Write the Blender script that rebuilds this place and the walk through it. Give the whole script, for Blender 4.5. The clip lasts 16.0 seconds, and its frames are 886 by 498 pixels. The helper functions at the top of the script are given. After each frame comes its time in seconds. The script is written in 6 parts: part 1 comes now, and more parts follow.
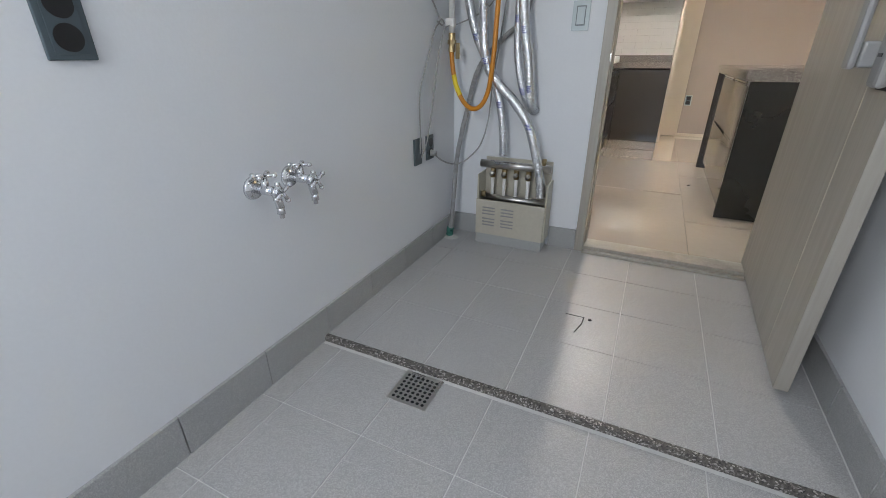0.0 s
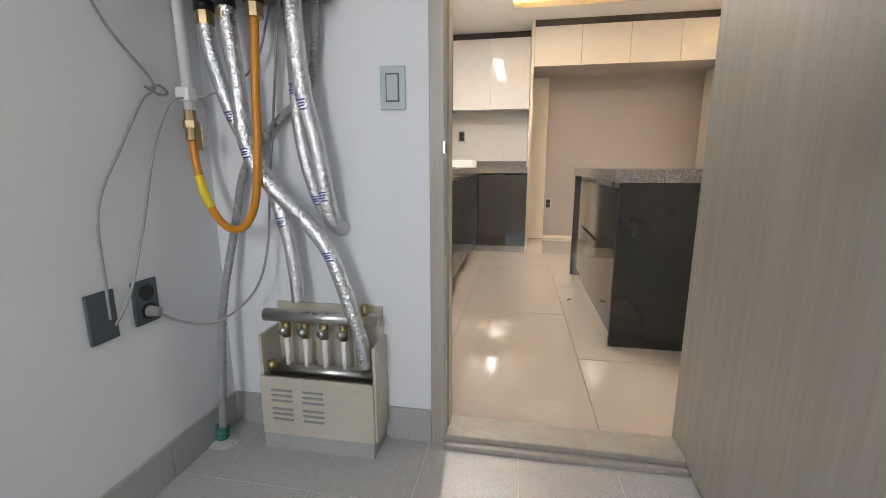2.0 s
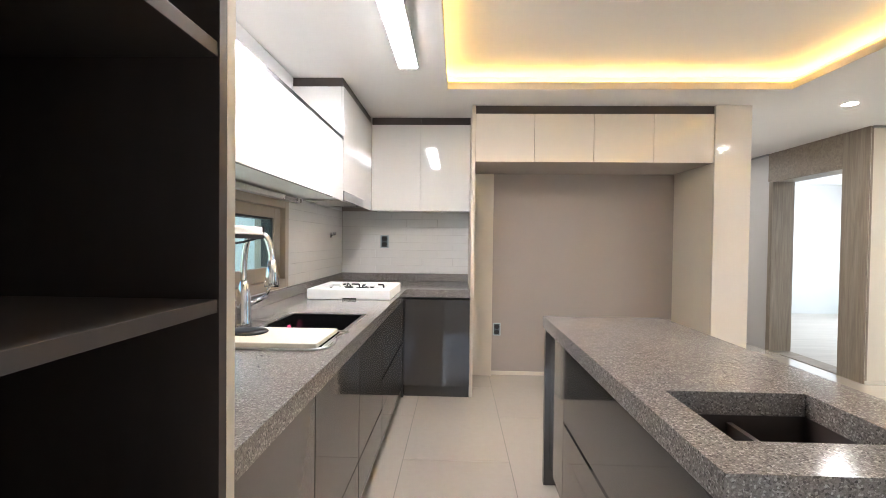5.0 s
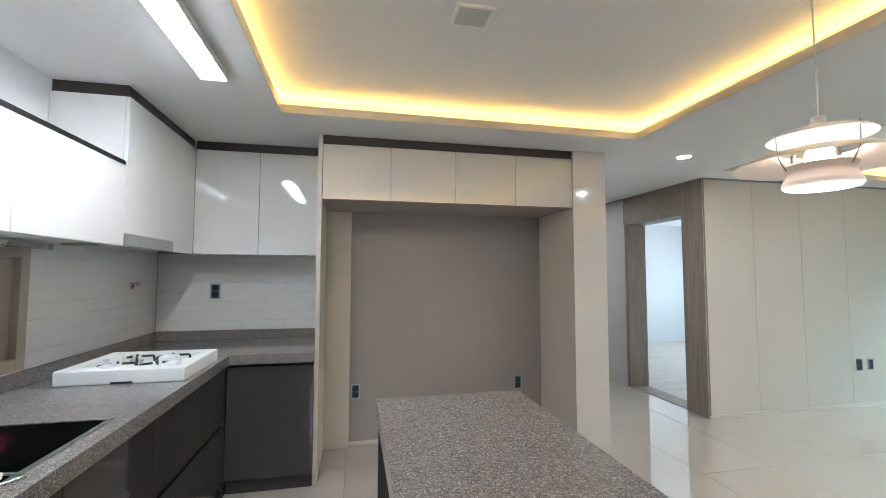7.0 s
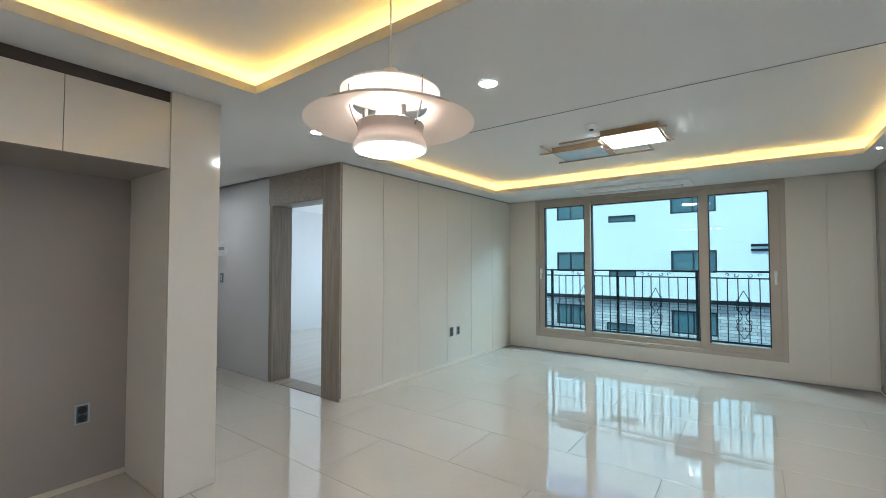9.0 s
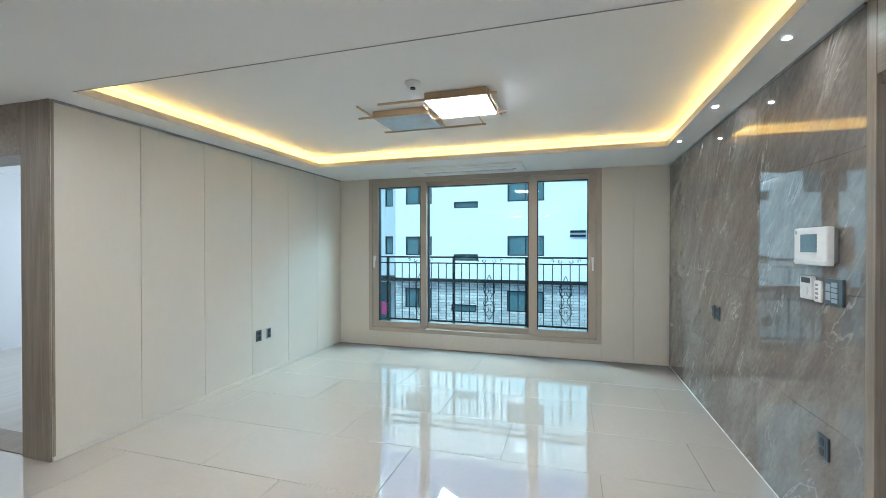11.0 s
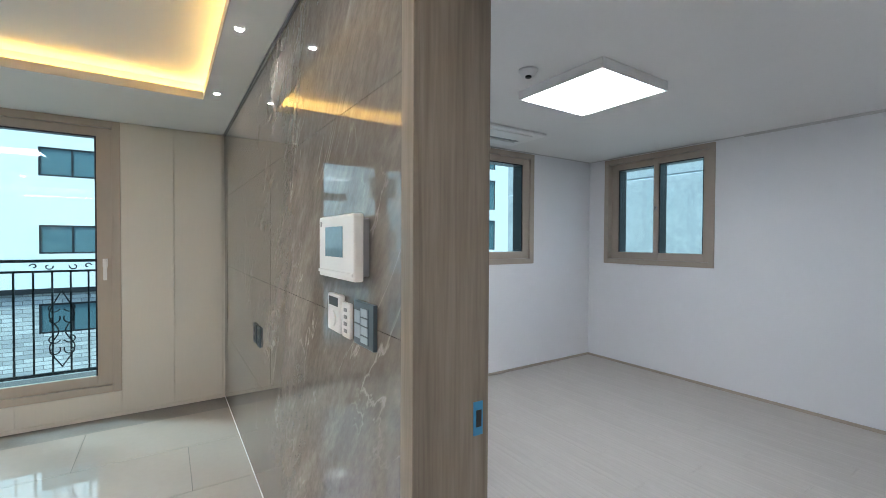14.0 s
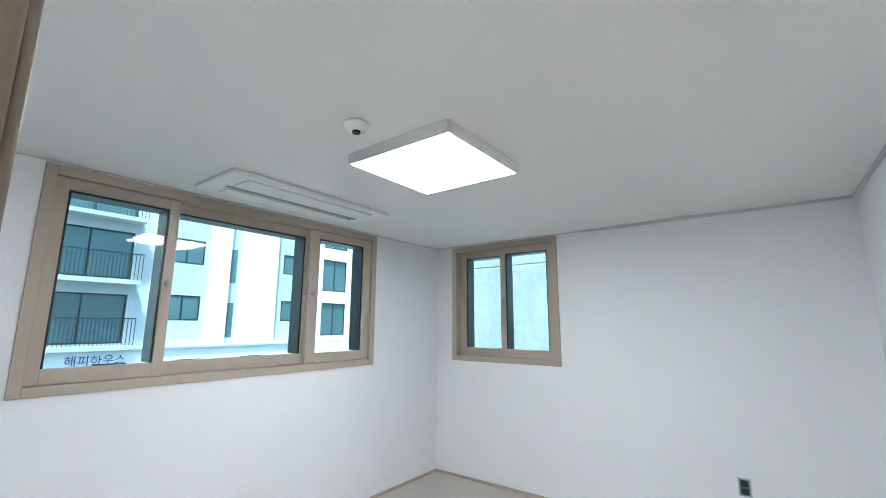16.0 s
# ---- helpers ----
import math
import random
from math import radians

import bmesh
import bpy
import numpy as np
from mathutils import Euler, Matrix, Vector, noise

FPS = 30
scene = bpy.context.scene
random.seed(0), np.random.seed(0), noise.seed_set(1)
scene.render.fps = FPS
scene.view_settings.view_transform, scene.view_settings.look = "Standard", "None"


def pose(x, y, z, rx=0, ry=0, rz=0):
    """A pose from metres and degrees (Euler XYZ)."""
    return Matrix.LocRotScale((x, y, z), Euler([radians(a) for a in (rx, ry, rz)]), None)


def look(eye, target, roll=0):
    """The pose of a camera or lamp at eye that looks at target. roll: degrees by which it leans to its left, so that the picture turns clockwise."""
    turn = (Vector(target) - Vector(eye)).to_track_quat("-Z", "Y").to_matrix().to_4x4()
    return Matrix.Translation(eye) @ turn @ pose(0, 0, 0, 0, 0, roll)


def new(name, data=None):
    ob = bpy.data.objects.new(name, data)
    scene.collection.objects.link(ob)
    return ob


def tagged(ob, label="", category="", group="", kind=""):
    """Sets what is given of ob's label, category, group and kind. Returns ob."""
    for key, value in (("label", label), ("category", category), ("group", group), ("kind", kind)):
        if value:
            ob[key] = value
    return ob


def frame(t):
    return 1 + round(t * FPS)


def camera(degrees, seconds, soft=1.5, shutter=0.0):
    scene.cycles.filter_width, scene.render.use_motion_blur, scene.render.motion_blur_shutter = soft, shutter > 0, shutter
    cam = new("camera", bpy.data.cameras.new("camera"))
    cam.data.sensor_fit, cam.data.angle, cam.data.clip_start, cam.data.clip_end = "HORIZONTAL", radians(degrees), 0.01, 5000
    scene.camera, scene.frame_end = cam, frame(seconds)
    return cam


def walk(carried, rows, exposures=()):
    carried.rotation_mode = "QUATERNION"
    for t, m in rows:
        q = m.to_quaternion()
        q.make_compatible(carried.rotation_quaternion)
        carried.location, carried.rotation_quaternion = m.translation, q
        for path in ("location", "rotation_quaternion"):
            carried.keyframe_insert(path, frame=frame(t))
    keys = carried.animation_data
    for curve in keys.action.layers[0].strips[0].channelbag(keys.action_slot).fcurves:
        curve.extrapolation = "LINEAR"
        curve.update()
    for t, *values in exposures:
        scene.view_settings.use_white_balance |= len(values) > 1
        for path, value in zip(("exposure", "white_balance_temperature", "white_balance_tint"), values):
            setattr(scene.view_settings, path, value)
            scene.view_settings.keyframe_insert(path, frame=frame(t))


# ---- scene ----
cam = camera(92.9, 16.0, soft=0.9)
PATH = [
    (0, (0.103, 0.808, 0.962), (-0.682, 2.447, 0.125), -0.2),
    (0.5, (0.148, 0.963, 0.891), (-0.529, 2.641, 0.039), -0.3),
    (1, (0.158, 1.220, 0.879), (-0.361, 3.000, 0.130), -0.3),
    (1.5, (0.133, 1.469, 0.901), (-0.287, 3.351, 0.369), -0.2),
    (2, (0.101, 1.775, 0.900), (-0.240, 3.707, 0.511), -0.1),
    (2.5, (0.112, 2.087, 0.907), (-0.131, 4.048, 0.600), 0.2),
    (3, (0.111, 2.384, 0.929), (-0.095, 4.356, 0.669), 0.8),
    (3.5, (0.072, 2.693, 0.948), (-0.075, 4.677, 0.74), 0.7),
    (4, (0.075, 2.893, 1.0), (-0.036, 4.883, 0.831), 0.7),
    (4.2, (0.075, 2.958, 1.058), (-0.021, 4.951, 0.916), 0.7),
    (6.3, (0.25, 3.386, 1.407), (0.302, 5.384, 1.494), 0.4),
    (6.5, (0.301, 3.436, 1.402), (0.425, 5.429, 1.5), 0.3),
    (7, (0.446, 3.581, 1.395), (0.86, 5.534, 1.514), 0.1),
    (7.5, (0.56, 3.704, 1.413), (1.366, 5.531, 1.529), -0.1),
    (8, (0.706, 3.774, 1.376), (1.899, 5.376, 1.488), -0.1),
    (8.5, (0.882, 3.803, 1.364), (2.308, 5.203, 1.455), 0.1),
    (9, (1.094, 3.844, 1.364), (2.704, 5.028, 1.429), 0.0),
    (9.2, (1.192, 3.865, 1.379), (2.859, 4.969, 1.432), 0.1),
    (11.3, (2.083, 3.893, 1.407), (4.044, 4.285, 1.388), -0.1),
    (11.5, (2.168, 3.886, 1.404), (4.153, 4.128, 1.382), -0.1),
    (12, (2.385, 3.787, 1.389), (4.385, 3.788, 1.358), 0.1),
    (12.5, (2.592, 3.659, 1.382), (4.581, 3.452, 1.349), 0.2),
    (13, (2.802, 3.550, 1.392), (4.746, 3.080, 1.360), 0.2),
    (13.5, (2.995, 3.422, 1.393), (4.814, 2.592, 1.355), 0.2),
    (14, (3.190, 3.216, 1.422), (4.862, 2.119, 1.386), 0.3),
    (14.5, (3.362, 3.001, 1.471), (4.852, 1.667, 1.476), 0.3),
    (15, (3.484, 2.843, 1.515), (4.825, 1.362, 1.604), 0.1),
    (15.5, (3.577, 2.690, 1.533), (4.817, 1.141, 1.778), 0.2),
    (16, (3.631, 2.603, 1.549), (4.819, 1.034, 1.903), 0.2),
]
walk(cam, [(t, look(eye, target, roll)) for t, eye, target, roll in PATH], [(0, 1.6, 6800, 11), (0.5, 1.95, 6850, 11), (1.2, 2.1, 6950, 12), (2.0, 1.85, 7250, 13), (2.5, 1.85, 7050, 12), (4.2, 1.9, 6700, 13), (6.3, 1.15, 5700, 7), (8.0, 1.0, 5600, 5), (9.2, 0.8, 5550, 4), (11.5, 1.1, 5500, 6), (12.5, 0.95, 5550, 7), (13.5, 1.0, 5700, 9), (14.0, 1.05, 5900, 9), (14.5, 1.5, 6050, 9), (15.5, 1.6, 6000, 7), (16.0, 1.7, 6000, 6)])

# ---- light, sky and exposure ----
world = bpy.data.worlds.new("sky")
scene.world = world
world.use_nodes = True
wn = world.node_tree.nodes
sky = wn.new("ShaderNodeTexSky")
sky.sky_type, sky.sun_disc = "NISHITA", False
sky.sun_elevation, sky.sun_rotation = radians(62), radians(-30)
sky.dust_density, sky.air_density = 3.0, 1.0
wn["Background"].inputs["Strength"].default_value = 0.15
world.node_tree.links.new(sky.outputs["Color"], wn["Background"].inputs["Color"])
sun = new("sun", bpy.data.lights.new("sun", "SUN"))
sun.data.energy, sun.data.angle, sun.data.color = 4.0, radians(3), (1.0, 0.97, 0.92)
sun.matrix_world = look((-7, 12, 26), (0, 3, 0))


def window_lamp(name, eye, target, wide, high, watts, colour):
    lamp = new(name, bpy.data.lights.new(name, "AREA"))
    lamp.data.shape, lamp.data.size, lamp.data.size_y = "RECTANGLE", wide, high
    lamp.data.energy, lamp.data.color = watts, colour
    lamp.matrix_world = look(eye, target)
    return lamp


# Added lamp outside, above the living room window and unseen, stands in for sky light.
window_lamp("sky_fill_living_window", (8.5, 5.0, 3.16), (5.6, 6.9, 0.7), 2.8, 0.3, 160, (0.68, 0.95, 1.0))
window_lamp("daylight_laundry_window", (-0.42, -0.36, 1.6), (0.55, 3, 1.0), 0.5, 1.2, 8.0, (0.93, 0.97, 1.0))
# Added fill lamp at an opening that stays out of view.
window_lamp("daylight_fill_far_bedroom", (7.55, 9.3, 1.5), (0, 9.3, 1.4), 1.8, 1.4, 40, (0.85, 0.94, 1.0))

# ---- materials ----


def nodes_of(name):
    m = bpy.data.materials.new(name)
    m.use_nodes = True
    nt = m.node_tree
    return m, nt, nt.nodes["Principled BSDF"]


def add(nt, kind, **values):
    n = nt.nodes.new(kind)
    for key, v in values.items():
        n.inputs[key.replace("_", " ")].default_value = v
    return n


def ramp(nt, fac, stops):
    r = nt.nodes.new("ShaderNodeValToRGB")
    e = r.color_ramp.elements
    while len(e) < len(stops):
        e.new(0.5)
    for el, (p, c) in zip(e, stops):
        el.position, el.color = p, (*c, 1)
    nt.links.new(fac, r.inputs["Fac"])
    return r.outputs["Color"]


def shade(c, k):
    return tuple(min(1.0, max(0.0, v * k)) for v in c)


def surface(name, col, rough=0.5, metal=0.0, var=0.05, scale=3.0, grain=60.0, bump=0.05, bump_dist=0.002, coat=0.0, stretch=(1, 1, 1), per_piece=0.0):
    """Paint, plastic, metal: two scales of noise in colour and roughness, fine relief."""
    m, nt, b = nodes_of(name)
    co = nt.nodes.new("ShaderNodeTexCoord")
    mp = nt.nodes.new("ShaderNodeMapping")
    mp.inputs["Scale"].default_value = stretch
    nt.links.new(co.outputs["Object"], mp.inputs["Vector"])
    big = add(nt, "ShaderNodeTexNoise", Scale=scale, Detail=4.0)
    fine = add(nt, "ShaderNodeTexNoise", Scale=grain, Detail=5.0)
    for n in (big, fine):
        nt.links.new(mp.outputs["Vector"], n.inputs["Vector"])
    mixed = nt.nodes.new("ShaderNodeMath")
    mixed.operation = "MULTIPLY_ADD"
    nt.links.new(fine.outputs["Fac"], mixed.inputs[0])
    mixed.inputs[1].default_value = 0.5
    half = nt.nodes.new("ShaderNodeMath")
    half.operation = "MULTIPLY"
    half.inputs[1].default_value = 0.5
    nt.links.new(big.outputs["Fac"], half.inputs[0])
    nt.links.new(half.outputs[0], mixed.inputs[2])
    colour = ramp(nt, mixed.outputs[0], [(0.3, shade(col, 1 - var)), (0.7, shade(col, 1 + var))])
    if per_piece:
        info = nt.nodes.new("ShaderNodeObjectInfo")
        hsv = nt.nodes.new("ShaderNodeHueSaturation")
        mr = nt.nodes.new("ShaderNodeMapRange")
        mr.inputs["To Min"].default_value, mr.inputs["To Max"].default_value = 1 - per_piece, 1 + per_piece
        nt.links.new(info.outputs["Random"], mr.inputs["Value"])
        nt.links.new(mr.outputs["Result"], hsv.inputs["Value"])
        nt.links.new(colour, hsv.inputs["Color"])
        colour = hsv.outputs["Color"]
    nt.links.new(colour, b.inputs["Base Color"])
    rr = nt.nodes.new("ShaderNodeMapRange")
    rr.inputs["To Min"].default_value, rr.inputs["To Max"].default_value = max(0.02, rough * 0.85), min(1, rough * 1.15)
    nt.links.new(big.outputs["Fac"], rr.inputs["Value"])
    nt.links.new(rr.outputs["Result"], b.inputs["Roughness"])
    b.inputs["Metallic"].default_value = metal
    b.inputs["Coat Weight"].default_value = coat
    b.inputs["Coat Roughness"].default_value = 0.04
    if bump:
        bp = add(nt, "ShaderNodeBump", Strength=bump, Distance=bump_dist)
        nt.links.new(fine.outputs["Fac"], bp.inputs["Height"])
        nt.links.new(bp.outputs["Normal"], b.inputs["Normal"])
    return m


def stone_chips(name, base, dark, light, rough, size=140.0, coat=0.0):
    """Engineered stone: voronoi chips of three tones in a speckled ground."""
    m, nt, b = nodes_of(name)
    co = nt.nodes.new("ShaderNodeTexCoord")
    v = add(nt, "ShaderNodeTexVoronoi", Scale=size)
    n = add(nt, "ShaderNodeTexNoise", Scale=size * 1.7, Detail=3.0)
    for x in (v, n):
        nt.links.new(co.outputs["Object"], x.inputs["Vector"])
    sep = nt.nodes.new("ShaderNodeSeparateColor")
    nt.links.new(v.outputs["Color"], sep.inputs["Color"])
    chips = ramp(nt, sep.outputs[0], [(0.0, dark), (0.22, shade(base, 0.8)), (0.75, base), (0.97, light)])
    grain = ramp(nt, n.outputs["Fac"], [(0.35, (0.72, 0.72, 0.72)), (0.65, (1.15, 1.15, 1.15))])
    mx = nt.nodes.new("ShaderNodeMix")
    mx.data_type, mx.blend_type = "RGBA", "MULTIPLY"
    mx.inputs[0].default_value = 0.8
    nt.links.new(chips, mx.inputs[6])
    nt.links.new(grain, mx.inputs[7])
    nt.links.new(mx.outputs[2], b.inputs["Base Color"])
    b.inputs["Roughness"].default_value = rough
    b.inputs["Coat Weight"].default_value = coat
    return m


def wood(name, dark, light, rough=0.45, along=2, scale=1.0):
    """Printed veneer: stretched wave and noise along one axis."""
    m, nt, b = nodes_of(name)
    co = nt.nodes.new("ShaderNodeTexCoord")
    mp = nt.nodes.new("ShaderNodeMapping")
    st = [14.0 * scale] * 3
    st[along] = 0.7 * scale
    mp.inputs["Scale"].default_value = st
    nt.links.new(co.outputs["Object"], mp.inputs["Vector"])
    n1 = add(nt, "ShaderNodeTexNoise", Scale=1.6, Detail=6.0, Distortion=1.2)
    n2 = add(nt, "ShaderNodeTexNoise", Scale=9.0, Detail=4.0)
    for n in (n1, n2):
        nt.links.new(mp.outputs["Vector"], n.inputs["Vector"])
    mth = nt.nodes.new("ShaderNodeMath")
    mth.operation = "MULTIPLY_ADD"
    mth.inputs[1].default_value = 0.35
    nt.links.new(n2.outputs["Fac"], mth.inputs[0])
    h = nt.nodes.new("ShaderNodeMath")
    h.operation = "MULTIPLY"
    h.inputs[1].default_value = 0.65
    nt.links.new(n1.outputs["Fac"], h.inputs[0])
    nt.links.new(h.outputs[0], mth.inputs[2])
    c = ramp(nt, mth.outputs[0], [(0.3, dark), (0.5, tuple((a + q) / 2 for a, q in zip(dark, light))), (0.68, light)])
    nt.links.new(c, b.inputs["Base Color"])
    b.inputs["Roughness"].default_value = rough
    bp = add(nt, "ShaderNodeBump", Strength=0.12, Distance=0.001)
    nt.links.new(n2.outputs["Fac"], bp.inputs["Height"])
    nt.links.new(bp.outputs["Normal"], b.inputs["Normal"])
    return m


def marble(name):
    """Polished marble: slanting streaks and clouds, with thin pale veins along them."""
    m, nt, b = nodes_of(name)
    co = nt.nodes.new("ShaderNodeTexCoord")

    def turned(scale):
        mp = nt.nodes.new("ShaderNodeMapping")
        mp.vector_type = "TEXTURE"
        mp.inputs["Rotation"].default_value = (0.1, radians(52), 0.2)
        mp.inputs["Scale"].default_value = scale
        nt.links.new(co.outputs["Object"], mp.inputs["Vector"])
        return mp.outputs["Vector"]

    def cloud(vector, **values):
        n = add(nt, "ShaderNodeTexNoise", **values)
        nt.links.new(vector, n.inputs["Vector"])
        return n.outputs["Fac"]

    def blend(kind, fac, a, c):
        mx = nt.nodes.new("ShaderNodeMix")
        mx.data_type, mx.blend_type = "RGBA", kind
        if isinstance(fac, float):
            mx.inputs[0].default_value = fac
        else:
            nt.links.new(fac, mx.inputs[0])
        nt.links.new(a, mx.inputs[6])
        if isinstance(c, tuple):
            mx.inputs[7].default_value = (*c, 1)
        else:
            nt.links.new(c, mx.inputs[7])
        return mx.outputs[2]

    long = turned((1.0, 0.5, 0.3))
    ground = ramp(nt, cloud(long, Scale=1.3, Detail=9.0, Roughness=0.66, Distortion=0.9), [(0.25, (0.15, 0.127, 0.106)), (0.5, (0.20, 0.175, 0.15)), (0.76, (0.31, 0.28, 0.248))])
    specks = ramp(nt, cloud(turned((0.5, 0.3, 0.2)), Scale=9.0, Detail=8.0, Roughness=0.7), [(0.35, (0.78, 0.77, 0.76)), (0.66, (1.2, 1.2, 1.2))])
    ground = blend("MULTIPLY", 0.8, ground, specks)
    thin = ramp(nt, cloud(turned((1.0, 0.6, 0.3)), Scale=1.6, Detail=7.0, Roughness=0.55, Distortion=0.6), [(0.485, (0, 0, 0)), (0.5, (0.5, 0.5, 0.5)), (0.512, (0, 0, 0))])
    mask = ramp(nt, cloud(co.outputs["Object"], Scale=2.2, Detail=3.0), [(0.48, (0, 0, 0)), (0.6, (1, 1, 1))])
    thin = blend("MULTIPLY", 1.0, thin, mask)
    nt.links.new(blend("MIX", thin, ground, (0.62, 0.59, 0.55)), b.inputs["Base Color"])
    b.inputs["Roughness"].default_value = 0.018
    b.inputs["Specular IOR Level"].default_value = 0.8
    return m


def stone_courses(name):
    """Long split stones laid in courses, for a facade that faces along x."""
    m, nt, b = nodes_of(name)
    co = nt.nodes.new("ShaderNodeTexCoord")
    sep = nt.nodes.new("ShaderNodeSeparateXYZ")
    flat = nt.nodes.new("ShaderNodeCombineXYZ")
    nt.links.new(co.outputs["Object"], sep.inputs[0])
    nt.links.new(sep.outputs["Y"], flat.inputs["X"])
    nt.links.new(sep.outputs["Z"], flat.inputs["Y"])
    bricks = nt.nodes.new("ShaderNodeTexBrick")
    bricks.inputs["Color1"].default_value = (0.62, 0.62, 0.60, 1)
    bricks.inputs["Color2"].default_value = (0.36, 0.37, 0.37, 1)
    bricks.inputs["Mortar"].default_value = (0.22, 0.22, 0.22, 1)
    for key, v in (("Scale", 1.0), ("Mortar Size", 0.012), ("Brick Width", 0.5), ("Row Height", 0.14)):
        bricks.inputs[key].default_value = v
    nt.links.new(flat.outputs[0], bricks.inputs["Vector"])
    nt.links.new(bricks.outputs["Color"], b.inputs["Base Color"])
    b.inputs["Roughness"].default_value = 0.9
    bp = add(nt, "ShaderNodeBump", Strength=0.6, Distance=0.02)
    nt.links.new(bricks.outputs["Fac"], bp.inputs["Height"])
    bp.invert = True
    nt.links.new(bp.outputs["Normal"], b.inputs["Normal"])
    return m


def glass(name, tint, rough=0.0):
    """Window glass: clear pass with a slight green-blue tint and a mirror share."""
    m = bpy.data.materials.new(name)
    m.use_nodes = True
    nt = m.node_tree
    nt.nodes.clear()
    out = nt.nodes.new("ShaderNodeOutputMaterial")
    t = nt.nodes.new("ShaderNodeBsdfTransparent")
    t.inputs["Color"].default_value = (*tint, 1)
    g = nt.nodes.new("ShaderNodeBsdfGlossy")
    g.inputs["Roughness"].default_value = rough
    lw = add(nt, "ShaderNodeLayerWeight", Blend=0.5)
    pw = nt.nodes.new("ShaderNodeMath")
    pw.operation = "POWER"
    pw.inputs[1].default_value = 5.0
    nt.links.new(lw.outputs["Facing"], pw.inputs[0])
    f = nt.nodes.new("ShaderNodeMath")
    f.operation = "MULTIPLY_ADD"
    f.inputs[1].default_value, f.inputs[2].default_value = 0.8, 0.03
    nt.links.new(pw.outputs[0], f.inputs[0])
    mx = nt.nodes.new("ShaderNodeMixShader")
    nt.links.new(f.outputs[0], mx.inputs[0])
    nt.links.new(t.outputs[0], mx.inputs[1])
    nt.links.new(g.outputs[0], mx.inputs[2])
    nt.links.new(mx.outputs[0], out.inputs["Surface"])
    return m


def lit(name, col, strength):
    m, nt, b = nodes_of(name)
    b.inputs["Base Color"].default_value = (*col, 1)
    b.inputs["Emission Color"].default_value = (*col, 1)
    b.inputs["Emission Strength"].default_value = strength
    return m


def shade_metal(name):
    """White lacquered lamp shade that lets a little light through."""
    m, nt, b = nodes_of(name)
    b.inputs["Base Color"].default_value = (0.85, 0.79, 0.73, 1)
    b.inputs["Roughness"].default_value = 0.4
    tr = nt.nodes.new("ShaderNodeBsdfTranslucent")
    tr.inputs["Color"].default_value = (0.95, 0.90, 0.86, 1)
    mx = nt.nodes.new("ShaderNodeMixShader")
    mx.inputs[0].default_value = 0.2
    nt.links.new(b.outputs[0], mx.inputs[1])
    nt.links.new(tr.outputs[0], mx.inputs[2])
    nt.links.new(mx.outputs[0], nt.nodes["Material Output"].inputs["Surface"])
    return m


M_WALLPAPER = surface("white_wallpaper", (0.80, 0.80, 0.81), 0.75, var=0.02, grain=220, bump=0.12)
M_CEIL = surface("ceiling_paper", (0.76, 0.75, 0.73), 0.8, var=0.015, grain=260, bump=0.15)
M_LAUNDRY = surface("laundry_paint", (0.74, 0.76, 0.79), 0.7, var=0.02, grain=120, bump=0.1, scale=1.5)
M_PANEL = surface("cream_wall_panel", (0.66, 0.605, 0.52), 0.45, var=0.02, grain=90, bump=0.04, stretch=(1, 1, 0.1), per_piece=0.015)
M_TAUPE = surface("taupe_wallpaper", (0.37, 0.325, 0.295), 0.7, var=0.03, grain=300, bump=0.2)
M_HALL = surface("grey_hall_paper", (0.55, 0.54, 0.53), 0.7, var=0.02, grain=300, bump=0.15)
M_WHITE_GLOSS = surface("white_gloss_door", (0.80, 0.79, 0.77), 0.07, var=0.01, bump=0.0, coat=0.5)
M_CREAM_GLOSS = surface("cream_gloss_door", (0.72, 0.67, 0.61), 0.08, var=0.01, bump=0.0, coat=0.5)
M_CREAM = surface("cream_side_panel", (0.66, 0.60, 0.51), 0.35, var=0.02, bump=0.02)
M_DARK_GLOSS = surface("dark_grey_gloss_door", (0.052, 0.047, 0.043), 0.07, var=0.04, bump=0.0, coat=0.2)
M_GREY_GLOSS = surface("warm_grey_gloss_door", (0.125, 0.112, 0.103), 0.08, var=0.03, bump=0.0, coat=0.3)
M_DARK = surface("dark_melamine", (0.062, 0.048, 0.043), 0.42, var=0.12, grain=30, stretch=(1, 1, 0.15), bump=0.04)
M_END = surface("near_black_panel", (0.014, 0.014, 0.012), 0.28, var=0.1, grain=30, bump=0.02)
M_BLACK = surface("black_plastic", (0.012, 0.012, 0.013), 0.35, var=0.1)
M_STONE = stone_chips("grey_quartz_top", (0.25, 0.225, 0.21), (0.10, 0.09, 0.083), (0.44, 0.415, 0.39), 0.12, 270)
M_STRIP = stone_chips("dark_speckled_edge", (0.13, 0.12, 0.11), (0.03, 0.03, 0.03), (0.5, 0.48, 0.46), 0.5, 220)
M_LTILE = stone_chips("grey_speckled_tile", (0.50, 0.50, 0.50), (0.38, 0.38, 0.385), (0.58, 0.58, 0.58), 0.35, 420)
M_LSKIRT = stone_chips("grey_skirting_tile", (0.43, 0.44, 0.44), (0.37, 0.38, 0.385), (0.50, 0.50, 0.50), 0.35, 420)
M_GROUT = surface("grout", (0.24, 0.215, 0.19), 0.9, var=0.1)
M_GROUT_L = surface("white_grout", (0.68, 0.68, 0.67), 0.9, var=0.1)
